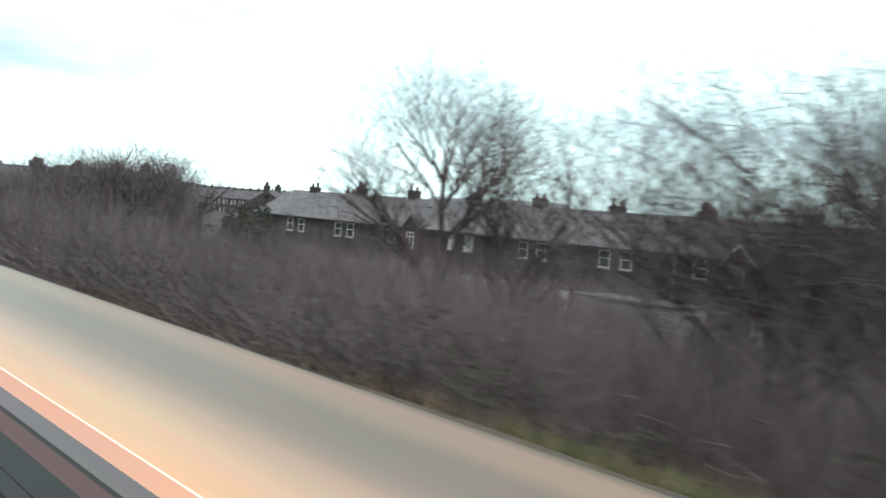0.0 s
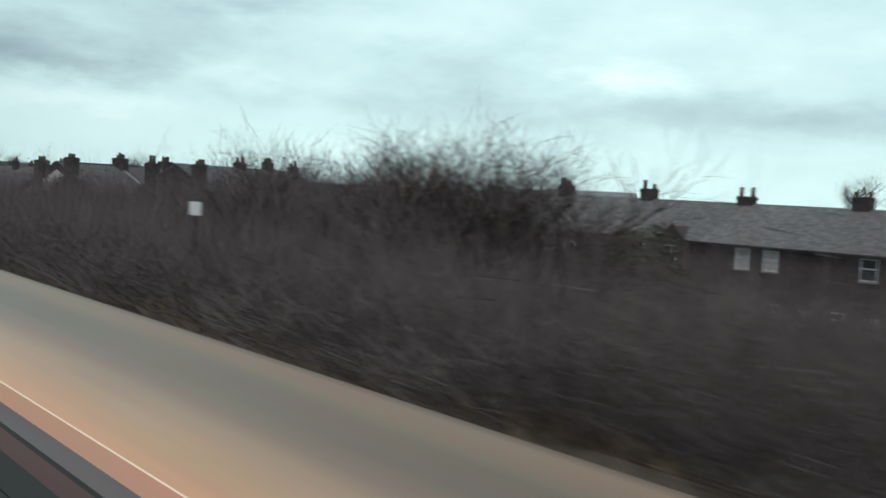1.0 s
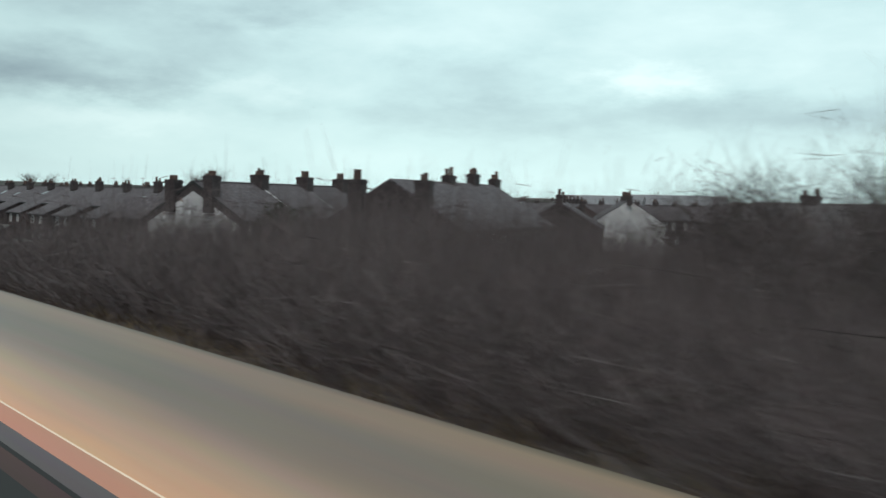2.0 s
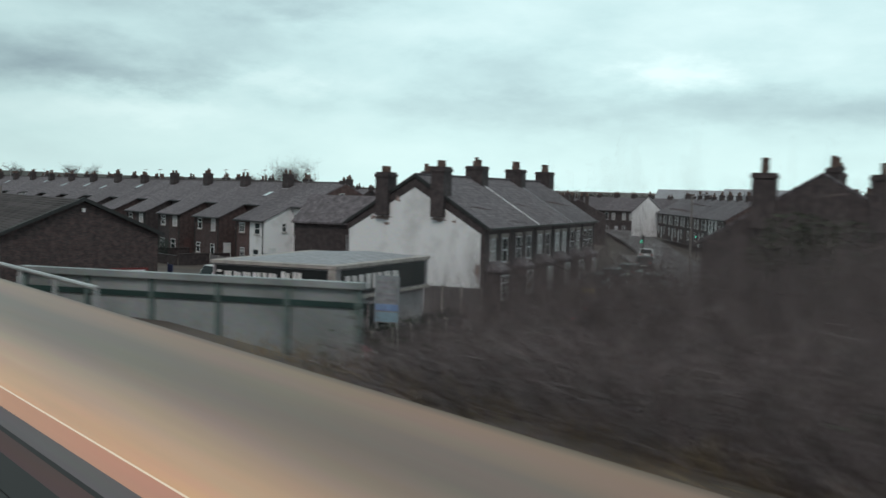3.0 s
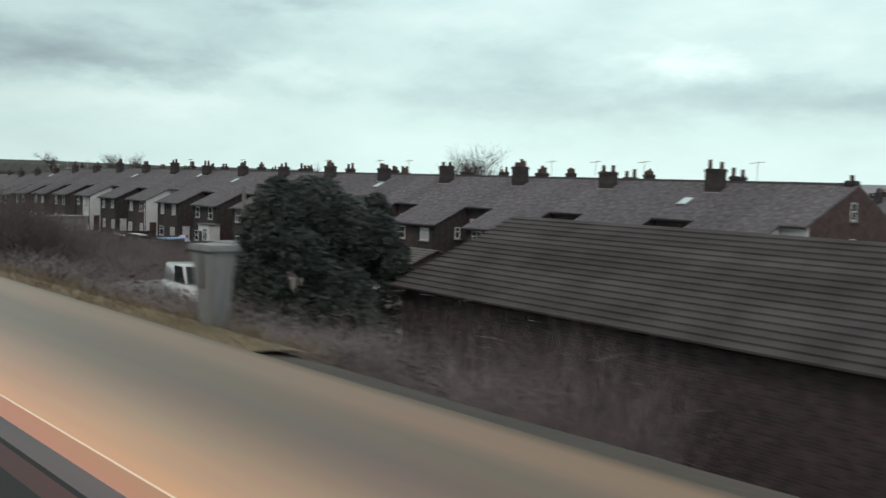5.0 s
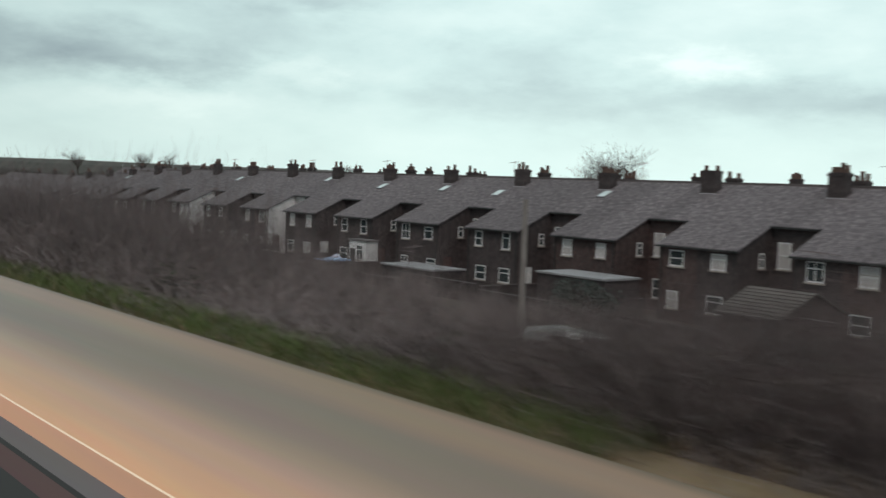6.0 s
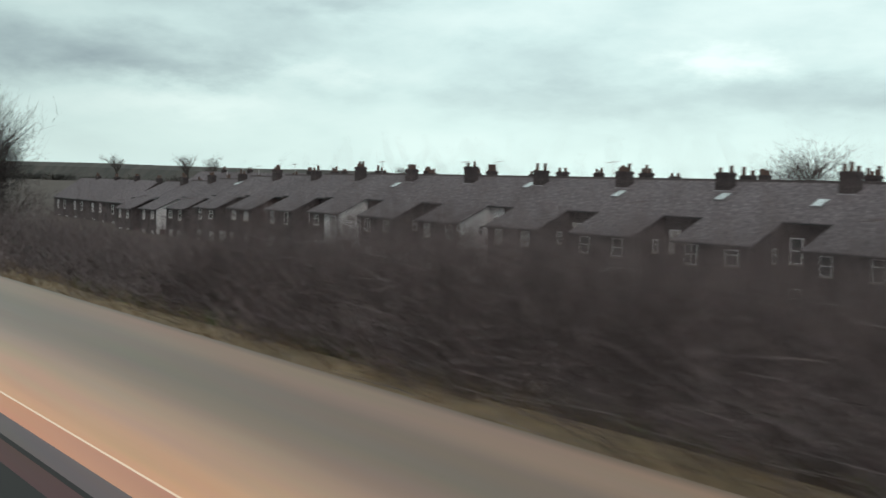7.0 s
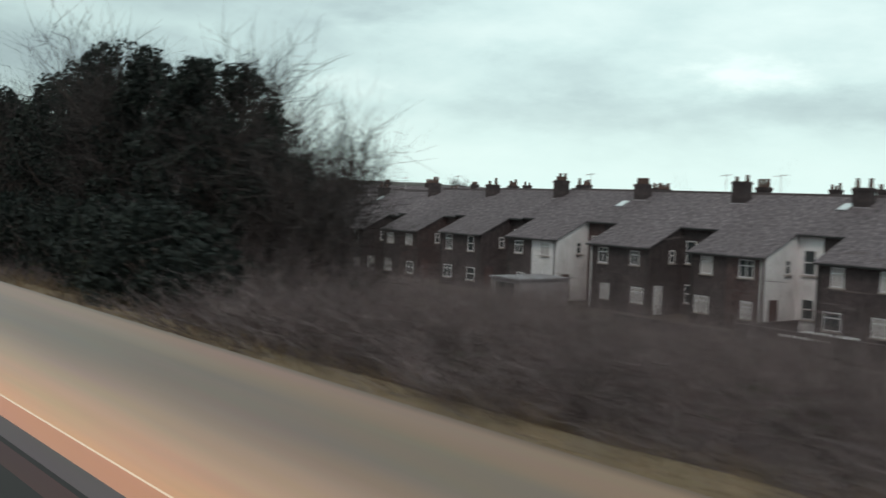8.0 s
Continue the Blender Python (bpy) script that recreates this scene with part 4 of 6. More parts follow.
def raw_mesh(name, verts, quads, material):
    me = bpy.data.meshes.new(name)
    me.vertices.add(len(verts))
    me.vertices.foreach_set("co", verts.astype(np.float32).ravel())
    me.loops.add(quads.size)
    me.loops.foreach_set("vertex_index", quads.astype(np.int32).ravel())
    me.polygons.add(len(quads))
    me.polygons.foreach_set("loop_start", np.arange(0, quads.size, 4, dtype=np.int32))
    me.update(calc_edges=True)
    me.materials.append(material)
    return me


def scatter(name, templates, spots, material, label, category, seed=5):
    """Joins turned and scaled copies of the templates: spots are x, y, z, width, height."""
    rng = np.random.default_rng(seed)
    vs, qs, off = [], [], 0
    for x, y, z, w, h in spots:
        V, Q = templates[rng.integers(len(templates))]
        a = rng.uniform(0, 6.28)
        c, s = math.cos(a), math.sin(a)
        P = np.c_[(V[:, 0] * c - V[:, 1] * s) * w + x, (V[:, 0] * s + V[:, 1] * c) * w + y, V[:, 2] * h + z]
        vs.append(P)
        qs.append(Q + off)
        off += len(V)
    ob = new(name, raw_mesh(name, np.concatenate(vs), np.concatenate(qs), material))
    return tagged(ob, label, category, kind="stuff")


def interp(x, table):
    for (x0, v0), (x1, v1) in zip(table, table[1:]):
        if x0 >= x >= x1:
            return v0 + (v1 - v0) * (x0 - x) / (x0 - x1)
    return table[0][1] if x > table[0][0] else table[-1][1]


THICK = [bush_template(s, 250, 0.0042) for s in (1, 2, 3, 4)]
LOOSE = [bush_template(s, 130, 0.0036, 0.8) for s in (7, 8, 9)]
# height that the growth reaches along the line
TOPS = [(30, 6.5), (-8, 6.4), (-20, 6.6), (-30, 6.8), (-36, 7.0), (-44, 6.8), (-52, 6.9), (-60, 7.0), (-72, 7.2), (-82, 7.0), (-90, 6.4), (-95, 5.7), (-97, 5.2)]
TOPS2 = [(-150, 4.7), (-158, 4.6), (-161, 4.1), (-170, 3.9), (-172.5, 5.4), (-176, 5.7), (-183, 6.0), (-188, 6.25), (-192, 6.65), (-205, 6.75), (-208, 6.2), (-218, 6.0), (-222, 6.2), (-228, 6.4), (-240, 6.5), (-262, 6.6), (-300, 6.8)]
rn = random.Random(4)


def rows_of_growth(x0, x1, step, tops, us):
    spots = []
    x = x0
    while x > x1:
        for u in us:
            xx, uu = x + rn.uniform(-0.7, 0.7), u + rn.uniform(-0.6, 0.6)
            if -9.8 < xx < 4 and uu < 11.5:
                continue
            z = bank_z(xx, uu) - 0.1
            top = interp(xx, tops) + rn.uniform(-0.7, 0.25) - max(0.0, 9.0 - uu) * 0.55
            if -181 < xx < -164 and uu > 11.2:
                top -= 1.3
            h = max(0.7, top - z)
            spots.append((xx, line_y(xx) + uu, z, rn.uniform(2.2, 3.2), h))
        x -= step
    return spots


scatter("bramble_thicket", THICK, rows_of_growth(26, -96.5, 1.25, TOPS, (8.0, 9.6, 11.2, 13.0, 15.0, 17.5)), TWIG, "dense dark leafless thicket on the embankment", "bushes", 5)
scatter("bramble_thicket", THICK, rows_of_growth(-151, -194, 1.4, TOPS2, (8.2, 9.6, 11.2, 13.0, 14.8)), TWIG_PALE, "dense brown leafless bramble thicket on the embankment", "bushes", 6)
scatter("bramble_thicket", THICK, rows_of_growth(-194, -237, 1.4, TOPS2, (8.2, 9.6, 11.2, 13.0, 14.8)), TWIG_MID, "dense dull brown leafless bramble thicket on the embankment", "bushes", 26)
scatter("bramble_thicket", THICK, rows_of_growth(-237, -300, 1.6, [(-237, 5.9), (-241, 5.2), (-300, 4.9)], (8.2, 9.6, 11.2, 13.0)), TWIG, "dark bramble thicket under ivy-grown trees", "bushes", 7)
scatter("loose_scrub", LOOSE, rows_of_growth(24, -96, 2.2, [(a, b + 0.75) for a, b in TOPS], (10.5, 14.0)), TWIG_PALE, "thin bare scrub rising out of the thicket", "bushes", 8)
scatter("loose_scrub", LOOSE, rows_of_growth(-172, -300, 2.6, [(a, b + 0.7) for a, b in TOPS2], (9.5, 12.5)), TWIG, "thin bare scrub rising out of the thicket", "bushes", 9)

# scrub between the embankment and the houses
spots = []
for i in range(300):
    x, y = rn.uniform(-104, -70), rn.uniform(13.5, 32)
    if x < -98 and not 15.5 < y < 25:
        continue
    z = bank_z(x, y - line_y(x)) - 0.1
    top = interp(x, [(-70, 7.3), (-84, 7.5), (-96, 7.4), (-99.7, 6.7), (-102.5, 5.4), (-104, 3.4)]) + rn.uniform(-0.9, 0.3)
    spots.append((x, y, z, rn.uniform(2.4, 3.4), top - z))
scatter("hawthorn_scrub", THICK, spots, TWIG, "dense leafless scrub between the railway and the houses", "bushes", 15)
spots = []
for i in range(420):
    x = rn.uniform(-300, -205)
    y = rn.uniform(12, 42)
    z = bank_z(x, y - line_y(x)) - 0.1
    spots.append((x, y, z, rn.uniform(1.8, 3.0), rn.uniform(1.7, 3.0)))
for i in range(320):
    x, y = rn.uniform(-74, 25), rn.uniform(18, 49)
    z = bank_z(x, y - line_y(x)) - 0.1
    spots.append((x, y, z, rn.uniform(2.2, 3.4), rn.uniform(1.2, 2.0) if -48 < x < -28 and y > 34 else rn.uniform(2.5, 4.6)))
for i in range(90):
    x, y = rn.uniform(-98, -34), rn.uniform(44, 50)
    spots.append((x, y, -0.6, rn.uniform(2.2, 3.4), rn.uniform(3.2, 4.1)))
scatter("garden_scrub", THICK, spots, TWIG_PALE, "overgrown bare scrub in the ground below the railway", "bushes", 16)

spots = []
for i in range(52):
    x, u = rn.uniform(-176, -168.2), rn.uniform(8.0, 11.0)
    z = bank_z(x, u) - 0.1
    spots.append((x, line_y(x) + u, z, rn.uniform(1.8, 2.6), interp(x, [(-168, 6.9), (-171.5, 6.5), (-175.5, 5.8)]) + rn.uniform(-0.4, 0.1) - z))
scatter("bramble_mound", THICK, spots, TWIG, "dark bramble mound on the embankment shoulder", "bushes", 18)
spots = []
for i in range(330):
    x, u = rn.uniform(-211, -188), rn.uniform(9.0, 13.5)
    z = bank_z(x, u) - 0.1
    spots.append((x, line_y(x) + u, z, rn.uniform(1.8, 2.8), rn.uniform(6.8, 7.3) - z))
scatter("loose_scrub", LOOSE + THICK[:1], spots, TWIG_MID, "thin bare scrub standing tall out of the thicket", "bushes", 19)

# low leaves and grass at the shoulder
rng = np.random.default_rng(21)
cs, rs = [], []
for i in range(900):
    xx = rn.uniform(-96, 26) if i % 2 else rn.uniform(-300, -150)
    uu = rn.uniform(8.2, 13.5)
    zz = bank_z(xx, uu)
    cs.append((xx, line_y(xx) + uu, zz + rn.uniform(0.1, 0.9)))
    rs.append(rn.uniform(0.3, 0.8))
V, Q = leaf_cloud(rng, np.array(cs), np.array(rs), 55, 0.05)
tagged(new("bramble_leaves", raw_mesh("bramble_leaves", V, Q, LEAF_IVY)), "dull bramble and ivy leaves low in the thicket", "leaves", kind="stuff")


def grass_patch(name, spots, material, label, seed):
    rng = np.random.default_rng(seed)
    P = np.array(spots)
    n = len(P)
    way = np.c_[rng.normal(0, 0.35, (n, 2)), np.ones(n)]
    way /= np.linalg.norm(way, axis=1)[:, None]
    V, Q = blades(rng, P, way, rng.uniform(0.18, 0.5, n), np.full(n, 0.010), np.c_[rng.normal(0, 0.3, (n, 2)), np.full(n, -0.2)])
    tagged(new(name, raw_mesh(name, V, Q, material)), label, "grass", kind="stuff")


def shoulder(x0, x1, u0, u1, n):
    out = []
    for i in range(n):
        xx, uu = rn.uniform(x0, x1), rn.uniform(u0, u1)
        out.append((xx, line_y(xx) + uu, bank_z(xx, uu) + 0.02))
    return out


grass_patch("dry_grass", shoulder(-300, -150, 5.8, 8.6, 16000) + shoulder(-96, 26, 5.8, 7.8, 7000), DRYGRASS, "yellowed dry grass on the embankment shoulder", 31)
grass_patch("green_grass", shoulder(-9.0, -3.0, 8.2, 13.5, 11000) + shoulder(-190, -171, 6.5, 8.8, 14000) + shoulder(-215, -182, 7.4, 9.4, 4000), GRASS, "bright green grass tufts on the embankment", 32)

# ---------------------------------------------------------------- trees


def bare_tree(m, height, spread, seed, label, stems=1, limbs=9, twigs=2600, twig=0.008, lean=0.0, girth=0.021, twig_material=None):
    """A leafless tree: tapered trunk and limbs as one part, a crown of fine twigs as another."""
    rg = random.Random(seed)
    t = thing("bare_tree", m, label, "tree")
    bm = bmesh.new()
    tips = []

    def grow(p, d, ln, r, level):
        n = 3
        for i in range(n):
            q = p + d * (ln / n)
            r2 = r * (0.86 if level else 0.9)
            tube(bm, p, q, r, r2, 7 if level < 2 else 5)
            p, r = q, r2
            d = (d + Vector((rg.gauss(0, 0.12), rg.gauss(0, 0.12), 0.06))).normalized()
            if level < 3 and i > 0 - level:
                for _ in range(2 if level else max(2, limbs // 4)):
                    a = rg.uniform(0, 6.28)
                    e = (d * 0.75 + Vector((math.cos(a), math.sin(a), rg.uniform(0.0, 0.5))) * (0.75 * spread)).normalized()
                    grow(p, e, ln * rg.uniform(0.45, 0.68), r * 0.6, level + 1)
        tips.append((p, d, level, ln))
    for s in range(stems):
        a = s * 2.4 + 0.3
        grow(Vector((math.cos(a), math.sin(a), 0)) * 0.3 * (stems > 1), Vector((lean + 0.18 * math.cos(a) * (stems > 1), 0.18 * math.sin(a) * (stems > 1), 1)).normalized(), height * 0.46, height * girth, 0)
    top = max((p.z for p, *_ in tips))
    k = height / top * 0.94
    bmesh.ops.scale(bm, vec=(k, k, k), verts=bm.verts[:])
    part("trunk", bm, BARK, t)
    rng = np.random.default_rng(seed)
    ends = [(p * k, d) for p, d, level, ln in tips if level >= 1]
    idx = rng.integers(0, len(ends), twigs)
    P = np.array([ends[i][0] for i in idx]) + rng.normal(0, height * 0.035, (twigs, 3))
    D = np.array([ends[i][1] for i in idx]) + rng.normal(0, 0.6, (twigs, 3)) + np.array((0, 0, 0.25))
    D /= np.linalg.norm(D, axis=1)[:, None]
    V, Q = blades(rng, P, D, rng.uniform(0.05, 0.13, twigs) * height, np.full(twigs, twig), rng.normal(0, 0.15, (twigs, 3)))
    V2, Q2 = blades(rng, P + D * height * 0.05, D + rng.normal(0, 0.6, D.shape), rng.uniform(0.03, 0.08, twigs) * height, np.full(twigs, twig * 0.7), rng.normal(0, 0.15, (twigs, 3)), 1)
    o = new("crown", raw_mesh("crown", np.concatenate([V, V2]), np.concatenate([Q, Q2 + len(V)]), twig_material or TWIG))
    o.parent = t
    return t


def evergreen(m, rx, ry, h, seed, label, leaves=9000, size=0.07, material=None, z0=0.0, n=75, clump=1.0):
    """A dense evergreen: short trunk, limbs and a ragged crown of small leaves in clumps."""
    rg = random.Random(seed)
    t = thing("evergreen_tree", m, label, "tree")
    bm = bmesh.new()
    tube(bm, (0, 0, -0.3), (0, 0, h * 0.5), 0.2, 0.12, 8)
    for i in range(9):
        a = rg.uniform(0, 6.28)
        z = h * rg.uniform(0.15, 0.5)
        tube(bm, (0, 0, z), (math.cos(a) * rx * 0.7, math.sin(a) * ry * 0.7, z + h * 0.3), 0.08, 0.03, 6)
    part("trunk", bm, BARK, t)
    cs, rs = [], []
    for i in range(n):
        f = (i + 0.5) / n
        z = z0 + (h - z0) * f
        w = math.sqrt(max(0.06, 1 - ((f - 0.4) / 0.62) ** 3)) if f > 0.4 else 0.9 + 0.1 * f
        a = rg.uniform(0, 6.28)
        q = rg.uniform(0.35, 0.92) ** 0.6
        cs.append((math.cos(a) * rx * w * q, math.sin(a) * ry * w * q, z))
        rs.append((rg.uniform(0.16, 0.30) * min(rx, ry) + 0.15) * clump)
    rng = np.random.default_rng(seed)
    V, Q = leaf_cloud(rng, np.array(cs), np.array(rs), leaves // n, size)
    o = new("crown", raw_mesh("crown", V, Q, material or LEAF_DARK))
    o.parent = t
    return t


def at_bank(x, y, dz=0.0, turn=0.0):
    return pose(x, y, bank_z(x, y - line_y(x)) + dz, 0, 0, turn)


bare_tree(at_bank(-25.9, 18.2), 13.2, 0.70, 3, "leafless tree with a round crown rising from the thicket", 1, 12, 2400, 0.0075, 0.0, 0.014)
bare_tree(at_bank(-24.0, 20.2), 10.9, 0.58, 14, "leafless tree with a broad crown beside its taller neighbour", 1, 12, 1600, 0.0075, 0.0, 0.014)
bare_tree(at_bank(-11.3, 15.0), 10.8, 1.0, 5, "large spreading leafless tree above green grass", 3, 12, 4300, 0.0075, 0.0, 0.009)
bare_tree(at_bank(-7.6, 14.0), 12.4, 1.0, 6, "large spreading leafless tree above green grass", 3, 12, 5600, 0.0072, 0.0, 0.010)
for i, (x, y, hh) in enumerate(((-65.2, 20.2, 9.3), (-62.4, 20.0, 9.4), (-57.2, 20.4, 8.9), (-54.4, 19.8, 9.4), (-52.0, 19.4, 9.7), (-49.6, 19.2, 9.4), (-75.2, 28.4, 9.6), (-71.0, 27.5, 9.0), (-67.8, 29.5, 10.0), (-84.0, 22.0, 7.9), (-92.5, 24.0, 7.2))):
    bare_tree(at_bank(x, y), hh + (0.2 if x > -70 else 0.0), 1.0, 40 + i, "low bushy leafless hawthorn in the thicket", 3, 12, 2500, 0.009)
bare_tree(pose(-271, 110, -1, 0, 0, 40), 14.2, 1.15, 61, "wide bare tree standing behind the terrace", 1, 14, 2200, 0.018)
evergreen(at_bank(-163.4, 14.5), 1.9, 1.7, 7.3, 71, "dark bushy evergreen tree beside the workshop", 64000, 0.065)
evergreen(at_bank(-164.9, 15.8), 1.9, 1.8, 7.15, 72, "dark bushy evergreen tree beside the workshop", 40000, 0.065)
evergreen(at_bank(-164.6, 17.7), 1.3, 1.5, 6.95, 73, "dark bushy evergreen tree beside the workshop", 38000, 0.065)
evergreen(pose(-161.9, 15.4, 0.6), 0.95, 0.95, 3.9, 77, "small dark evergreen bush against the workshop wall", 9000, 0.065)
for i, (x, y, zt, r) in enumerate(((-243.4, 8.2, 8.2, 1.4), (-246.2, 8.0, 10.3, 2.3), (-250.6, 8.3, 10.6, 2.6), (-255.5, 8.4, 11.6, 2.8), (-260.5, 8.2, 10.9, 2.8), (-266.0, 8.0, 10.8, 3.0), (-272.0, 8.0, 11.0, 3.0))):
    zb = bank_z(x, y - line_y(x))
    evergreen(pose(x, y, zb), r, r, zt - zb, 80 + i, "tall ivy-grown tree, nearly black, on the embankment", 30000, 0.085, LEAF_BLACK, n=190, clump=0.62)
    bare_tree(pose(x + 0.4, y + 0.3, zb), zt - zb + 0.7, 0.7, 90 + i, "bare branches above an ivy-grown tree", 2, 10, 3200, 0.010, twig_material=TWIG_BLACK)

evergreen(at_bank(-49.1, 25.8), 2.1, 2.0, 6.4, 74, "dull green ivy-grown bush in the scrub", 16000, 0.09, LEAF_IVY)
evergreen(at_bank(-98.8, 26.0), 2.0, 2.0, 6.8, 76, "dull green ivy-grown bush in the scrub by the street", 14000, 0.09, LEAF_IVY)
evergreen(at_bank(-53.0, 27.5), 2.0, 2.0, 5.7, 75, "dull green ivy-grown bush in the scrub", 14000, 0.09, LEAF_IVY)

for i in range(9):
    x = -239.5 - 3.6 * i
    y = line_y(x) + 8.3 + 0.5 * (i % 3)
    evergreen(pose(x, y, bank_z(x, y - line_y(x)) - 0.2), 2.0, 1.3, 2.3 + 0.35 * (i % 3), 400 + i, "low dark ivy bush at the foot of the trees", 9000, 0.07, LEAF_BLACK)

# far woods and hills along the skyline
spots = []
for i in range(420):
    x = rn.uniform(-2300, 500)
    y = rn.uniform(420, 760) if i % 3 else rn.uniform(240, 380)
    spots.append((x, y, ground_z(x, y) - 1, rn.uniform(14, 30), rn.uniform(7.5, 12.0) if y > 400 else rn.uniform(6.0, 9.5)))
bm = bmesh.new()
HILL = [(-560, 3.0), (-640, 8.5), (-735, 11.3), (-850, 11.6), (-1000, 13.0), (-1200, 15.2), (-1500, 17.0), (-2200, 19.0)]
rows = []
for i in range(221):
    x = -560 - 1640 * i / 220
    top = interp(x, HILL) + 0.35 * noise.noise((x * 0.06, 2.0, 5.0))
    rows.append([bm.verts.new((x, y, z)) for y, z in ((285, -1.5), (296, top * 0.75), (303, top), (340, top), (380, -1.5))])
for a, b in zip(rows, rows[1:]):
    for j in range(4):
        bm.faces.new((a[j], b[j], b[j + 1], a[j + 1]))
tagged(part("far_hill", bm, FARWOOD), "long dark wooded rise behind the terrace", "hill", kind="structure")
FARB = [bush_template(s, 170, 0.018, 0.5, 1) for s in (17, 18, 19)]
scatter("far_woods", FARB, spots, FARWOOD, "distant grey-brown winter woods along the horizon", "woods", 13)
for i, (x, y, hh) in enumerate(((-785, 243, 19.5), (-751, 243, 20), (-930, 250, 21), (-640, 300, 16), (-150, 240, 17), (-135, 236, 16), (-118, 250, 18))):
    bare_tree(pose(x, y, -1, 0, 0, 50 * i), hh, 1.0, 120 + i, "distant round-crowned bare tree on the skyline", 1, 12, 750, 0.028)

# ---------------------------------------------------------------- roads and yards


def sheet(name, pts, z, material, label, category, thick=0.3):
    bm = bmesh.new()
    prism(bm, pts, "z", z - thick, z)
    return tagged(part(name, bm, material), label, category, kind="structure")


sheet("road", [(-100, -22), (-104, 4), (-107, 22), (-112.5, 38), (-119, 50), (-128, 64.5), (-138.5, 77.5), (-147.2, 87), (-156.3, 96.2), (-165.5, 105), (-192, 133), (-260, 200),
               (-266, 194), (-196, 128), (-168, 100), (-157.8, 90.3), (-141.3, 70.3), (-135.8, 61.4), (-129.4, 51.6), (-121, 35.5), (-115.5, 22), (-112, 4), (-108, -22)],
      -0.30, ASPHALT, "worn grey asphalt street that bends past the houses", "road")
sheet("pavement", [(-115.6, 22), (-121.1, 35.5), (-129.5, 51.6), (-135.9, 61.4), (-141.4, 70.3), (-157.9, 90.3), (-168.1, 100), (-170.6, 98.5), (-160, 88.5), (-143.6, 69.0),
                   (-138.1, 60.2), (-131.8, 50.4), (-123.5, 34.6), (-118, 21.5)], -0.19, PAVING, "grey paved footway with a raised kerb", "pavement")
sheet("pavement", [(-106.9, 22), (-112.4, 38), (-118.9, 50), (-127.9, 64.5), (-138.4, 77.5), (-147.1, 87.05), (-156.2, 96.25), (-154.0, 98.4), (-145.0, 89.1), (-136, 79), (-125.5, 66), (-116.7, 51.2), (-110, 39), (-104, 22)],
      -0.18, PAVING, "grey paved footway with a raised kerb", "pavement")
sheet("car_park", [(-118, 14.2), (-118.2, 21.5), (-123.6, 34.6), (-126, 39.0), (-128.9, 40.0), (-136.5, 36.0), (-141.3, 39.2), (-152.5, 39.5), (-157, 41), (-157, 26.5), (-143.9, 26.4), (-144.0, 14.2)],
      -0.33, ASPHALT, "patched asphalt car park", "car park")
sheet("upper_yard", [(-200, 21.3), (-178.6, 20.7), (-172, 18.0), (-172, 26.5), (-200, 27)], 0.55, PAVING, "raised concrete yard behind the embankment", "yard", 1.6)
sheet("yard", [(-205, 21), (-180, 19.5), (-170, 22), (-172, 36), (-205, 36.5)], -0.92, PAVING, "rough concrete yard behind the embankment", "yard")
MARK = mat("road_paint", (0.62, 0.62, 0.58), (0.4, 0.4, 0.37), 0.7, 3, 20, 0.1)
for i, (a, b) in enumerate((((-120.2, 40.7), (-121.6, 43.6)), ((-123.0, 46.4), (-124.6, 49.3)), ((-126.2, 52.2), (-127.9, 55.1)), ((-129.6, 58.0), (-131.4, 60.9)), ((-133.4, 63.8), (-135.6, 66.8)), ((-138.0, 69.8), (-140.4, 72.8)))):
    d = Vector((b[0] - a[0], b[1] - a[1], 0))
    bm = bmesh.new()
    box(bm, 0, d.length, -0.06, 0.06, -0.299, -0.292, pose(a[0], a[1], 0, 0, 0, math.degrees(math.atan2(d.y, d.x))))
    tagged(part("lane_marking", bm, MARK), "worn white dash along the middle of the street", "road marking", kind="structure")
bm = bmesh.new()
edge = [(-121.3, 37.5), (-124.6, 43.6), (-128.2, 50.4), (-131.3, 56.0), (-135.0, 62.4), (-140.2, 70.6), (-147.5, 79.8)]
for a, b in zip(edge, edge[1:]):
    d = Vector((b[0] - a[0], b[1] - a[1], 0))
    box(bm, 0, d.length, -0.95, -0.85, -0.299, -0.292, pose(a[0], a[1], 0, 0, 0, math.degrees(math.atan2(d.y, d.x))))
tagged(part("edge_marking", bm, MARK), "long worn white line along the kerb", "road marking", kind="structure")

# ---------------------------------------------------------------- row at the start, and rows further off
rn1 = random.Random(77)


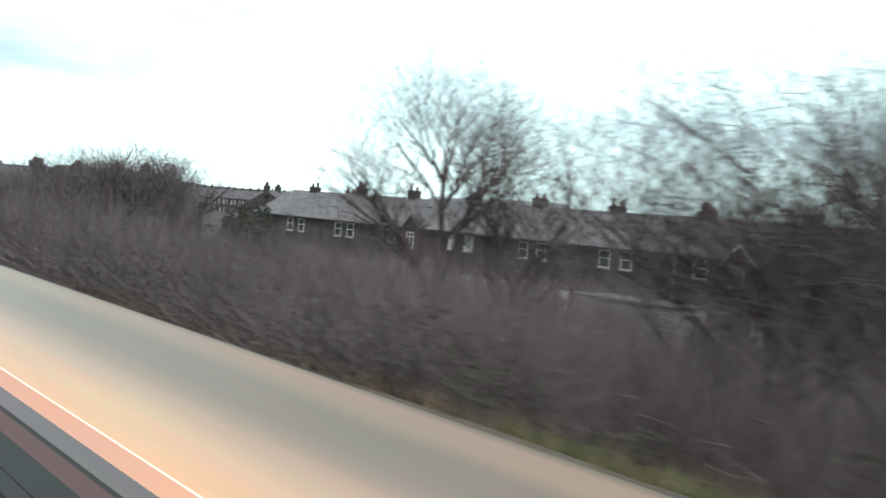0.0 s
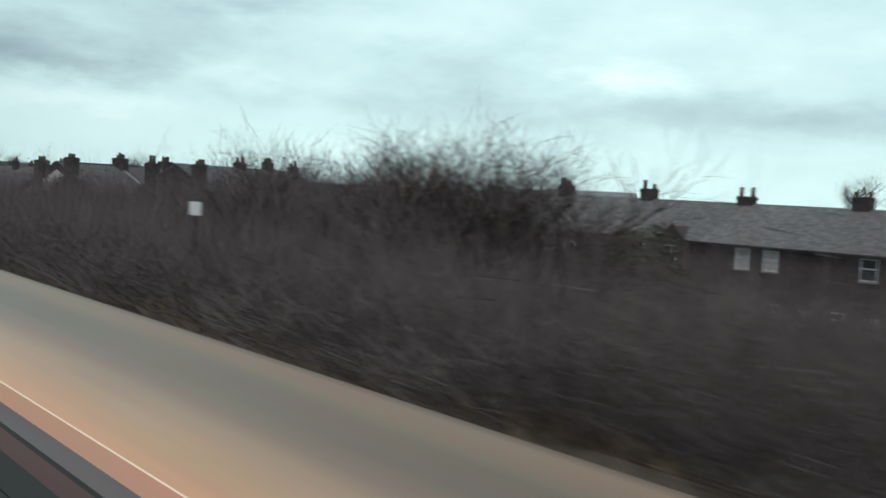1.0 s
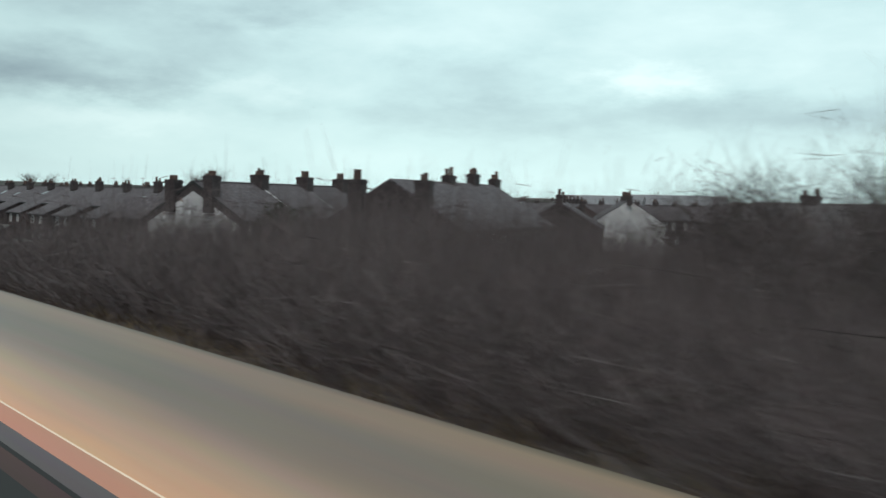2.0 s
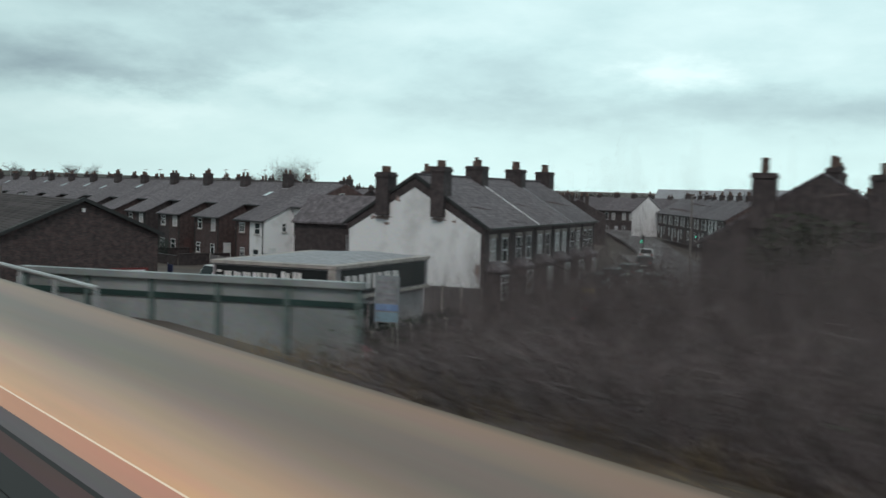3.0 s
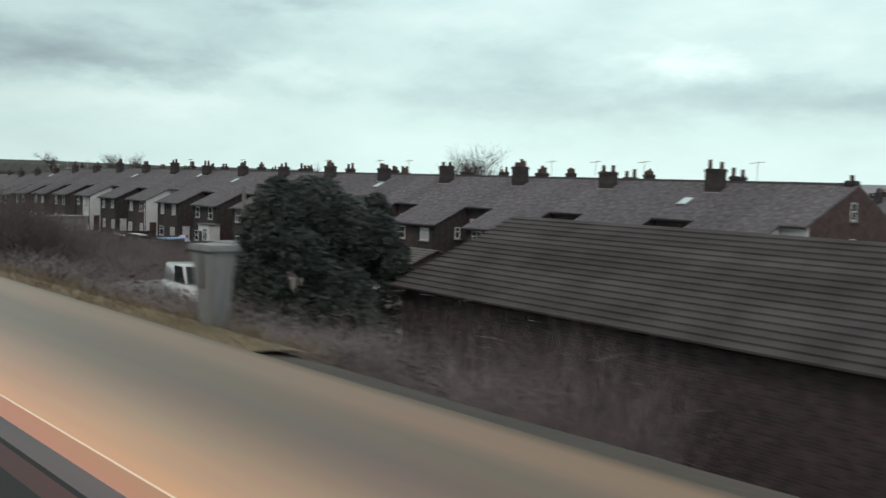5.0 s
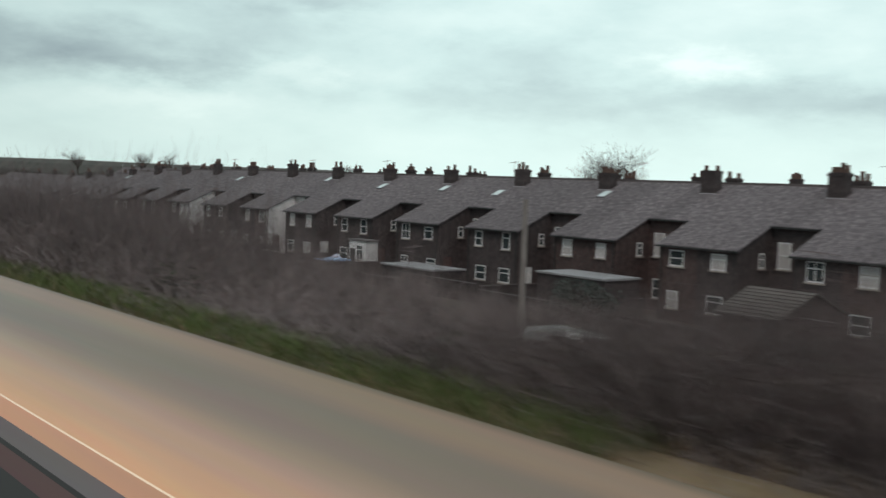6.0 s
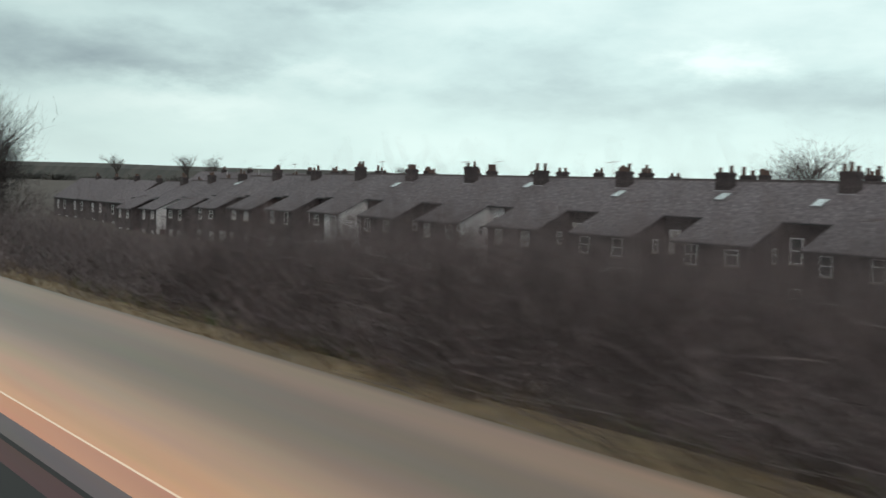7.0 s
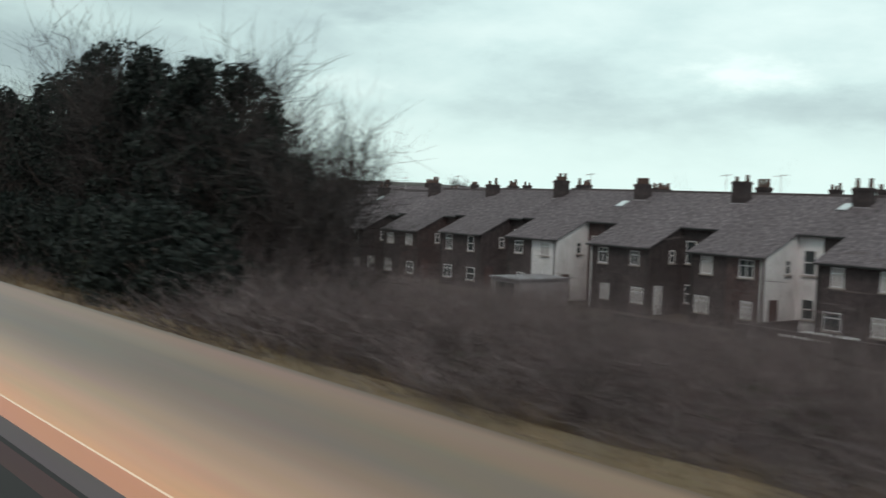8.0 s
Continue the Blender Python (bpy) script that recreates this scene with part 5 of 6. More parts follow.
def row_house(m, w, rnd, E, R, dep, wz, label, group, chimney=True, gablet=None, wall=None, upper=(0.26, 0.66), roof=None, wh=1.5, veil=0.5):
    h = thing("terraced_house", m, label, "house", group)
    bm = bmesh.new()
    prism(bm, [(0, 0), (dep, 0), (dep, E), (dep / 2, R - 0.03), (0, E)], "x", 0.002, w - 0.002)
    part("wall", bm, wall or BRICK_DARK, h)
    bm = bmesh.new()
    slab(bm, 0, w, -0.3, E - 0.2, dep / 2, R, 0.10)
    slab(bm, 0, w, dep + 0.3, E - 0.2, dep / 2, R, 0.10)
    part("roof", bm, roof or SLATE, h)
    bm = bmesh.new()
    box(bm, 0, w, -0.42, -0.29, E - 0.23, E - 0.11)
    part("gutter", bm, GUTTER, h)
    for cx in () if gablet else [w * q for q in upper]:
        win(h, pose(cx, 0, wz + (1.5 - wh) / 2), 1.0, wh, (), (0.55,), curtain=rnd.random() < veil)
    win(h, pose(w * 0.3, 0, 1.5), 1.2, 1.4, (0.5,), (0.7,))
    bm = bmesh.new()
    box(bm, w * 0.75, w * 0.75 + 0.9, -0.04, 0.02, 0.05, 2.1)
    part("door", bm, rnd.choice((MAROON, UPVC)), h)
    if chimney:
        stack(h, w - 0.02, dep / 2, R - 0.6, R + rnd.choice((0.55, 0.8)), 1.1, 0.65, rnd.choice((2, 3, 4)), rnd=rnd)
    if gablet:
        bm = bmesh.new()
        prism(bm, [(w * 0.5 - 1.15, E - 1.9), (w * 0.5 + 1.15, E - 1.9), (w * 0.5 + 1.15, E - 0.35), (w * 0.5, E + 0.75), (w * 0.5 - 1.15, E - 0.35)], "y", -0.35, 2.2)
        gb = part("gablet", bm, BRICK, h)
        for sx in (-1, 1):
            bm = bmesh.new()
            prism(bm, [(w * 0.5 + sx * 1.4, E - 0.62), (w * 0.5, E + 0.72), (w * 0.5, E + 0.94), (w * 0.5 + sx * 1.4, E - 0.40)], "y", -0.5, -0.36)
            part("bargeboard", bm, gablet, gb)
        win(gb, pose(w * 0.5, -0.36, wz - 0.1), 0.95, 1.35, (0.5,), (0.7,))
    return h


for i in range(15):
    x = -38.25 - 3.98 * i
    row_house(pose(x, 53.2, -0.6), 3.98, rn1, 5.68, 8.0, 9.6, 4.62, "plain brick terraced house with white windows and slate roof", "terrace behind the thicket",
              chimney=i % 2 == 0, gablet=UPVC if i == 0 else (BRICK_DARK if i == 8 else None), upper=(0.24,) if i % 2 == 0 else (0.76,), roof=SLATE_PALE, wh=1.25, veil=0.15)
# house across the street, half hidden by scrub, with the row behind it
h0 = Vector((-101.3, 39.2, -0.3))
for i in range(4):
    o = h0 + gd * (5.0 * i)
    h = row_house(pose(o.x, o.y, o.z, 0, 0, GA), 5.0, rn1, 5.8, 8.6, 9.2, 4.6, "brick terraced house at the corner of the street", "terrace across the street", chimney=i > 0)
    if i == 0:
        for y0 in (2.4, 6.8):
            stack(h, 0.1, y0, 6.4, 8.62, 0.7, 0.95, 2, rnd=rn1)
# street-side row that runs away from the corner shop
far_o = Vector((-207.7, 149.9, -0.3))
ang = -40.5
fd = Vector((math.cos(radians(ang)), math.sin(radians(ang)), 0))
for i in range(10):
    o = far_o + fd * (5.3 * i)
    wl = RENDER_WHITE if i == 8 else (BRICK if i % 3 == 0 else BRICK_DARK)
    row_house(pose(o.x, o.y, o.z, 0, 0, ang), 5.3, rn1, 4.6, 7.1, 8.4, 3.5, "white-rendered terraced house in the street" if i == 8 else "brick terraced house along the bend of the street",
              "terrace on the bend", wall=wl)
P_BLUE_DOOR = plain("dark_blue_door", (0.03, 0.07, 0.16), 0.4)
BLUE = mat("pale_blue_fascia", (0.22, 0.33, 0.52), (0.16, 0.25, 0.42), 0.5, 2, 12, 0.05)
sh = thing("corner_store", pose(-156.0, 97.4, -0.3, 0, 0, 30), "small shop with a pale blue fascia ending a terrace", "shop")
boxpart("wall", (0, 4.6, -0.2, 6.0, 0, 2.9), RENDER_WHITE, sh)
boxpart("fascia", (-0.05, 4.65, -0.32, -0.2, 2.3, 2.95), BLUE, sh)
boxpart("end_fascia", (4.6, 4.7, -0.3, 5.0, 2.3, 2.95), BLUE, sh)
boxpart("flat_roof", (-0.05, 4.7, -0.3, 6.05, 2.95, 3.1), LEAD, sh)
win(sh, pose(3.1, -0.2, 1.35), 2.3, 1.5, (0.5,), (), material=RENDER_GREY)
boxpart("shop_door", (0.5, 1.5, -0.24, -0.2, 0.05, 2.15), P_BLUE_DOOR, sh, "dark blue shop door")
win(sh, pose(4.6, 1.8, 1.35, 0, 0, 90), 2.6, 1.5, (0.33, 0.66), (), material=RENDER_GREY)
# right-hand houses beyond the side road
for i in range(4):
    o = Vector((-157.0, 112.0, -0.3)) + Vector((math.cos(radians(-47)), math.sin(radians(-47)), 0)) * (5.2 * i + 4)
    row_house(pose(o.x, o.y, o.z, 0, 0, -47), 5.2, rn1, 5.0, 7.8, 8.6, 3.7, "brick terraced house with a white-framed front by the street", "terrace by the side road", wall=RENDER_WHITE if i == 3 else BRICK)
for ox, oy in ((-139.3, 82.2), (-136.0, 78.2)):
    row_house(pose(ox, oy, -0.3, 0, 0, -50.4), 5.2, rn1, 4.9, 7.4, 8.4, 3.6, "dark brick house at the side of the street", "terrace by the side road", wall=BRICK_DARK)
row_house(pose(-207.0, 150.5, -0.3, 0, 0, 127), 6.0, rn1, 4.4, 7.2, 5.6, 3.3, "white-rendered house with its gable to the street", "terrace on the bend", wall=RENDER_WHITE)
# a street of narrow houses that recedes beyond the long terrace, each with a white outrigger side
rec = pose(-209.6, 123.2, -2.3, 0, 0, -41)
for i in range(7):
    for mirror in (False, True):
        rear_house(rec @ pose(-9.7 * i - (W2 if mirror else 0.0), 0, 0), W2, mirror, rn1, BRICK_DARK, "" if mirror else "s", label="narrow brick house with a white-rendered outrigger side" if not mirror else "narrow sooty brick house in a receding street")
# rows further back: facing rows in the next streets
for y, xa, xb, zt in ((128.0, -350, -275, -1.3), (170.0, -420, -150, -1.6)):
    n = int((xb - xa) / 5.0)
    for i in range(n):
        row_house(pose(xa + 5.0 * i, y, zt), 5.0, rn1, 5.5, 8.2, 9.0, 4.2, "far brick terraced house with slate roof and stacks", "far terraces", wall=BRICK_DARK)
for i in range(16):
    row_house(pose(-395 + 11.5 * i, 80.0, -1.0), 11.4, rn1, 5.8, 8.7, 9.2, 4.4, "brick house in the street behind the long terrace", "houses in the next street")
for i in range(4):
    row_house(pose(-393.5 + 10 * i, 55.0, -2.9), 9.9, rn1, 5.4, 8.8, 10.0, 4.1, "dark brick house at the end of the long terrace", "houses past the terrace")
# long hall on the far rise
for x0, y0, w, zt in ((-284, 240, 24, 8.0), (-272, 256, 30, 8.6)):
    fh = thing("long_hall", pose(x0, y0, -0.4, 0, 0, 30), "large pale-roofed hall in the distance", "building")
    boxpart("wall", (0, w, 0, 14, 0, zt - 1.5), BRICK, fh)
    bm = bmesh.new()
    prism(bm, [(-0.5, zt - 1.6), (7, zt + 1.6), (14.5, zt - 1.6)], "x", -0.5, w + 0.5)
    part("roof", bm, LEAD, fh)

# ---------------------------------------------------------------- cars
TYRE = mat("tyre_rubber", (0.022, 0.022, 0.022), (0.015, 0.015, 0.015), 0.85, 6, 40, 0.1)
RIM = plain("alloy_rim", (0.5, 0.5, 0.52), 0.35, 0.8)
CARGLASS = plain("car_glass", (0.02, 0.024, 0.026), 0.12)
CARGLASS.node_tree.nodes["Principled BSDF"].inputs["Specular IOR Level"].default_value = 0.12
LAMP_RED = plain("lit_brake_lamp", (0.5, 0.02, 0.03), 0.3, 0, ((1.0, 0.06, 0.10), 3.0))
LAMP_RED_OFF = plain("red_lamp", (0.35, 0.02, 0.02), 0.25)
LAMP_WHITE = plain("clear_lamp", (0.8, 0.8, 0.78), 0.15)
PLATE = plain("plate_white", (0.7, 0.7, 0.66), 0.4)


def paint(name, c):
    m = mat(name, c, tuple(v * 0.82 for v in c), 0.28, 0.8, 6, 0.0)
    m.node_tree.nodes["Principled BSDF"].inputs["Coat Weight"].default_value = 0.6
    return m


P_BLACK, P_SILVER, P_RED, P_WHITE, P_BLUE, P_GREY = (paint(n, c) for n, c in (("black_paint", (0.02, 0.022, 0.026)), ("silver_paint", (0.17, 0.175, 0.18)), ("red_paint", (0.24, 0.018, 0.026)),
    ("white_paint", (0.74, 0.75, 0.74)), ("blue_paint", (0.035, 0.055, 0.16)), ("grey_green_paint", (0.16, 0.19, 0.18))))


def car(m, body, label, L=4.05, H=1.46, W=1.72, nose=1.0, screen=0.75, rear=0.45, tail=0.12, brake=False, category="car", van=False):
    """A car pointing along local x: moulded body, glasshouse, panes, lamps, wheels with rims."""
    c = thing("van" if van else "car", m, label, category)
    B = 0.92 if H < 1.6 else 1.02
    bm = bmesh.new()
    prof = [(0.03, 0.32), (0.0, 0.55), (0.05, B - 0.1), (tail, B), (L - nose, B + 0.03), (L - 0.35, B - 0.16), (L - 0.06, B - 0.32), (L, 0.5), (L - 0.05, 0.3), (L * 0.5, 0.22)]
    prism(bm, prof, "y", -W / 2, W / 2)
    bmesh.ops.bevel(bm, geom=[e for e in bm.edges], offset=0.05, segments=2, affect="EDGES", clamp_overlap=True)
    b = part("body", bm, body, c, smooth=True)
    x0, x1 = tail + 0.02, L - nose + 0.05
    t0, t1, wt = x0 + rear, x1 - screen, W * 0.40
    base = [(x0, -W * 0.47, B - 0.02), (x1, -W * 0.47, B), (x1, W * 0.47, B), (x0, W * 0.47, B - 0.02)]
    topc = [(t0, -wt, H - 0.05), (t1, -wt, H - 0.02), (t1, wt, H - 0.02), (t0, wt, H - 0.05)]
    bm = bmesh.new()
    vb = [bm.verts.new(p) for p in base]
    vt = [bm.verts.new(p) for p in topc]
    for i in range(4):
        bm.faces.new((vb[i], vb[(i + 1) % 4], vt[(i + 1) % 4], vt[i]))
    bm.faces.new(vt)
    bm.faces.new(vb[::-1])
    bmesh.ops.bevel(bm, geom=[e for e in bm.edges], offset=0.06, segments=2, affect="EDGES", clamp_overlap=True)
    part("roof", bm, body, c, smooth=True)

    def pane(name, quad, out, material=CARGLASS):
        cen = sum((Vector(q) for q in quad), Vector()) / 4
        bm = bmesh.new()
        a = [bm.verts.new(cen + (Vector(q) - cen) * 0.86 + Vector(out) * 0.012) for q in quad]
        d = [bm.verts.new(cen + (Vector(q) - cen) * 0.86 - Vector(out) * 0.03) for q in quad]
        bm.faces.new(a)
        bm.faces.new(d[::-1])
        for i in range(4):
            bm.faces.new((a[i], a[(i + 1) % 4], d[(i + 1) % 4], d[i]))
        part(name, bm, material, c)
    pane("windscreen", (base[1], base[2], topc[2], topc[1]), (0.6, 0, 0.7))
    pane("rear_window", (base[3], base[0], topc[0], topc[3]), (-0.8, 0, 0.4))
    for sgn, i, j in ((-1, 0, 1), (1, 3, 2)):
        def mix(p, q, f):
            return tuple(p[k] + (q[k] - p[k]) * f for k in range(3))
        for f0, f1 in (((0.48, 1.0),) if van else ((0.0, 0.5), (0.5, 1.0))):
            pane("side_window", (mix(base[i], base[j], f0), mix(base[i], base[j], f1), mix(topc[i], topc[j], f1), mix(topc[i], topc[j], f0)), (0, sgn, 0.15))
    for sgn in (-1, 1):
        y = sgn * (W / 2 - 0.24)
        boxpart("tail_lamp", (-0.03, 0.06, y - 0.10, y + 0.10, B - 0.18, B - 0.05), LAMP_RED if brake else LAMP_RED_OFF, c)
        boxpart("headlamp", (L - 0.30, L - 0.02, y - 0.16, y + 0.16, B - 0.34, B - 0.20), LAMP_WHITE, c)
        for wx in (0.78, L - 0.82):
            bm = bmesh.new()
            tube(bm, (wx, sgn * (W / 2 - 0.2), 0.31), (wx, sgn * (W / 2 + 0.01), 0.31), 0.31, None, 18)
            t = part("wheel", bm, TYRE, c)
            bm = bmesh.new()
            tube(bm, (wx, sgn * (W / 2 - 0.02), 0.31), (wx, sgn * (W / 2 + 0.02), 0.31), 0.20, 0.18, 14)
            part("rim", bm, RIM, t)
    if brake:
        boxpart("high_brake_lamp", (tail - 0.02 + rear * 0.8, tail + 0.06 + rear * 0.8, -0.2, 0.2, H - 0.12, H - 0.06), LAMP_RED, c)
    boxpart("number_plate", (-0.035, 0.0, -0.26, 0.26, 0.5, 0.6), PLATE, c)
    return c


LOT = -0.33
car(pose(-121.3, 40.6, -0.30, 0, 0, 118), P_BLACK, "black hatchback with its brake lamps lit on the street", brake=True, L=4.0, H=1.5)
car(pose(-135.2, 62.4, -0.30, 0, 0, 122), P_GREY, "grey-green hatchback driving up the street", L=4.0, H=1.5)
car(pose(-144.0, 35.0, LOT, 0, 0, -80), P_BLACK, "black four-wheel-drive car parked in the yard", L=4.45, H=1.75, W=1.82, rear=0.15, screen=0.6)
car(pose(-147.1, 34.4, LOT, 0, 0, -80), P_SILVER, "dark silver hatchback parked between a minibus and a black car", L=4.0, H=1.48)
car(pose(-150.3, 36.0, LOT, 0, 0, -80), P_WHITE, "old white minibus parked beside the workshop", L=4.4, H=1.95, W=1.75, nose=0.5, screen=0.5, rear=0.15, category="minibus")
car(pose(-140.8, 35.5, LOT, 0, 0, -75), P_RED, "red hatchback parked against the fence", L=3.9, H=1.46)
v = car(pose(-135.1, 19.3, LOT, 0, 0, 220), P_WHITE, "white panel van with a pale blue sign on its side", L=4.3, H=1.82, W=1.75, nose=0.95, screen=0.7, rear=0.1, tail=0.05, category="van", van=True)
boxpart("side_sign", (0.35, 1.9, 0.80, 0.885, 1.05, 1.5), BLUE, v, "pale blue lettered panel shown as a plain block")
car(pose(-141.2, 26.9, LOT, 0, 0, -94), P_BLACK, "dark saloon parked by the roller doors", L=4.3, H=1.42)
car(pose(-127.4, 20.7, LOT, 0, 0, 15), P_RED, "red hatchback parked in front of the shop", L=4.0, H=1.45)
car(pose(-121.6, 20.5, LOT, 0, 0, 25), P_WHITE, "white small van with side windows parked behind a hoarding", L=4.2, H=1.78, nose=0.95, screen=0.75, rear=0.1, tail=0.05, category="van")
car(pose(-123.6, 17.9, LOT, 0, 0, 172), P_BLUE, "blue saloon parked under the embankment", L=4.2, H=1.42)
car(pose(-121.8, 22.95, LOT, 0, 0, 25), P_RED, "red car parked between a white van and the shop", L=3.9, H=1.45)
for x, y, a, p, t in ((-194.6, 90.5, 130, P_WHITE, "white car parked in the side street"), (-190.6, 88.6, 132, P_SILVER, "silver car parked in the side street"), (-184.0, 79.0, 150, P_WHITE, "white car at the foot of the side street")):
    car(pose(x, y, -1.0, 0, 0, a), p, t)
for k, (x, y, a, p) in enumerate(((-137.2, 57.6, 118, P_BLACK), (-140.2, 63.0, 119, P_BLACK), (-143.5, 69.0, 121, P_GREY), (-150.5, 79.5, 127, P_BLACK), (-160.0, 91.0, 132, P_WHITE))):
    car(pose(x, y, -0.19, 0, 0, a), p, "car parked half on the footway below the terrace")
car(pose(-174.9, 25.2, 0.55, 0, 0, 222), P_WHITE, "white van in the yard behind the embankment", L=4.5, H=2.1, W=1.9, nose=0.9, screen=0.7, rear=0.1, category="van", van=True)
car(pose(-191.0, 23.4, 0.55, 0, 0, -6), P_WHITE, "white van with a raked windscreen in the yard behind the embankment", L=4.8, H=2.0, W=1.85, nose=0.9, screen=0.9, rear=0.1, tail=0.05, category="van", van=True)
car(pose(-178.3, 22.6, 0.55, 0, 0, 174), P_RED, "red estate car in the yard behind the embankment", L=4.6, H=1.55, rear=0.3)
car(pose(-186.4, 32.3, -0.92, 0, 0, 140), P_WHITE, "white pick-up truck cab in the yard", L=4.6, H=2.0, W=1.9, nose=0.8, category="truck")

# ---------------------------------------------------------------- yard things


def lettering(words, x, y, z, width, height, material, parent):
    """Upright raised letters, fitted into a width and a height, facing local -y."""
    cu = bpy.data.curves.new("lettering", "FONT")
    cu.body, cu.size, cu.extrude = words, 1.0, 0.01
    src = bpy.data.objects.new("lettering_source", cu)
    me = bpy.data.meshes.new_from_object(src)
    bpy.data.objects.remove(src)
    bpy.data.curves.remove(cu)
    xs, ys = [v.co.x for v in me.vertices], [v.co.y for v in me.vertices]
    kx, ky = width / (max(xs) - min(xs)), height / (max(ys) - min(ys))
    x0, y0 = min(xs), min(ys)
    for v in me.vertices:
        v.co = ((v.co.x - x0) * kx + x, y - v.co.z, (v.co.y - y0) * ky + z)
    me.materials.append(material)
    ob = new("lettering", me)
    ob.parent = parent
    return ob


hb = thing("hoarding", pose(-118.9, 16.0, -0.4, 0, 0, -4), "dark blue board on posts with white MOT lettering", "sign")
boxpart("board", (0, 3.0, -0.03, 0.03, 2.25, 3.08), P_BLUE, hb)
boxpart("white_block", (0.1, 0.75, -0.045, -0.031, 2.35, 2.98), LETTER, hb)
for q in range(2):
    boxpart("grey_bar", (0.17, 0.68, -0.052, -0.046, 2.43 + q * 0.28, 2.55 + q * 0.28), LEAD, hb)
lettering("MOT", 1.05, -0.042, 2.69, 1.65, 0.32, LETTER, hb)
lettering("HERE", 1.15, -0.042, 2.35, 1.35, 0.25, LETTER, hb)
for q in (0.15, 2.85):
    boxpart("post", (q - 0.04, q + 0.04, 0.03, 0.11, 0, 3.08), GALV, hb)
SIGN_GREY = mat("weathered_sign_white", (0.30, 0.32, 0.33), (0.20, 0.22, 0.23), 0.6, 1.5, 9, 0.05)
SIGN_PALE = plain("faded_pale_blue_sign", (0.20, 0.28, 0.34), 0.5)
bs = thing("banner_sign", pose(-121.2, 27.5, LOT, 0, 0, 35), "weathered white and blue sign board on two posts", "sign")
boxpart("board", (-0.58, 0.58, -0.04, 0.04, 1.5, 3.65), SIGN_GREY, bs)
boxpart("blue_panel", (-0.55, 0.55, -0.055, -0.041, 2.05, 2.35), BLUE, bs)
boxpart("pale_panel", (-0.55, 0.55, -0.055, -0.041, 1.54, 1.98), SIGN_PALE, bs)
for q in range(4):
    boxpart("text_line", (-0.48, 0.48, -0.055, -0.041, 2.5 + q * 0.27, 2.6 + q * 0.27), LEAD, bs)
for q in (-0.5, 0.5):
    boxpart("post", (q - 0.04, q + 0.04, 0.041, 0.121, 0, 3.65), GALV, bs)
fl = thing("flag_banner", pose(-144.6, 27.4, LOT), "tall blue and white feather banner by the workshop", "banner")
boxpart("cloth", (-0.35, 0.35, -0.02, 0.02, 0.9, 2.5), P_BLUE, fl)
boxpart("lower_cloth", (-0.2, 0.2, -0.02, 0.02, 0.2, 0.88), RENDER_WHITE, fl)
boxpart("pole", (-0.39, -0.35, -0.02, 0.02, 0, 2.6), GALV, fl)
ysign = thing("road_sign", pose(-133.4, 53.6, -0.19, 0, 0, 30), "small yellow roadside sign", "sign")
YEL = plain("yellow_board", (0.62, 0.42, 0.04), 0.5)
boxpart("board", (-0.45, 0.45, -0.03, 0.03, 0.45, 0.85), YEL, ysign)
boxpart("post", (-0.04, 0.04, 0.03, 0.09, 0, 0.85), GALV, ysign)


def panel_fence(a, b, z, h, n, label, material, name="fence"):
    f = thing(name, pose(a[0], a[1], z, 0, 0, math.degrees(math.atan2(b[1] - a[1], b[0] - a[0]))), label, "fence")
    L = math.hypot(b[0] - a[0], b[1] - a[1])
    for i in range(n):
        x0, x1 = L * i / n, L * (i + 1) / n
        boxpart("panel", (x0 + 0.06, x1 - 0.06, -0.03, 0.03, 0.02, h - 0.08), material, f)
        boxpart("post", (x0 - 0.06, x0 + 0.06, -0.06, 0.06, 0, h), CONCRETE, f)
    return f


WOOD = mat("grey_fence_wood", (0.155, 0.146, 0.143), (0.095, 0.09, 0.09), 0.9, 2, 20, 0.2, stretch=(8, 8, 0.6))
panel_fence((-153.5, 41.0), (-145.0, 38.2), LOT, 2.0, 5, "weathered grey panel fence behind the parked cars", WOOD)
panel_fence((-145.0, 38.2), (-138.6, 40.4), LOT, 2.0, 4, "weathered grey panel fence behind the parked cars", WOOD)
panel_fence((-129.1, 40.0), (-132.4, 38.2), -0.3, 1.9, 3, "dark weathered fence below the white gable", WOOD)
panel_fence((-203.5, 37.2), (-184.0, 37.6), -1.0, 1.15, 10, "low concrete panel fence along the yards", CONCRETE)
panel_fence((-176.0, 45.5), (-158.5, 44.0), -1.0, 1.5, 8, "patched panel fence round the back yards", WOOD)
panel_fence((-172.0, 50.0), (-157.0, 50.5), -1.0, 1.6, 7, "patched panel fence round the back yards", WOOD)
for i, (x0, x1, y, hh) in enumerate(((-163, -147, 43.2, 1.3), (-166, -149, 46.0, 1.2), (-168, -150, 48.6, 1.4), (-170, -152, 51.6, 1.2), (-172, -160, 54.5, 1.3))):
    w = thing("yard_wall", pose(x0, y, -0.9), "low sooty brick wall between back yards", "wall", "yard walls")
    boxpart("wall", (0, x1 - x0, -0.11, 0.11, 0, hh), BRICK_DARK, w)
    boxpart("coping", (-0.03, x1 - x0 + 0.03, -0.15, 0.15, hh, hh + 0.07), STONE, w)
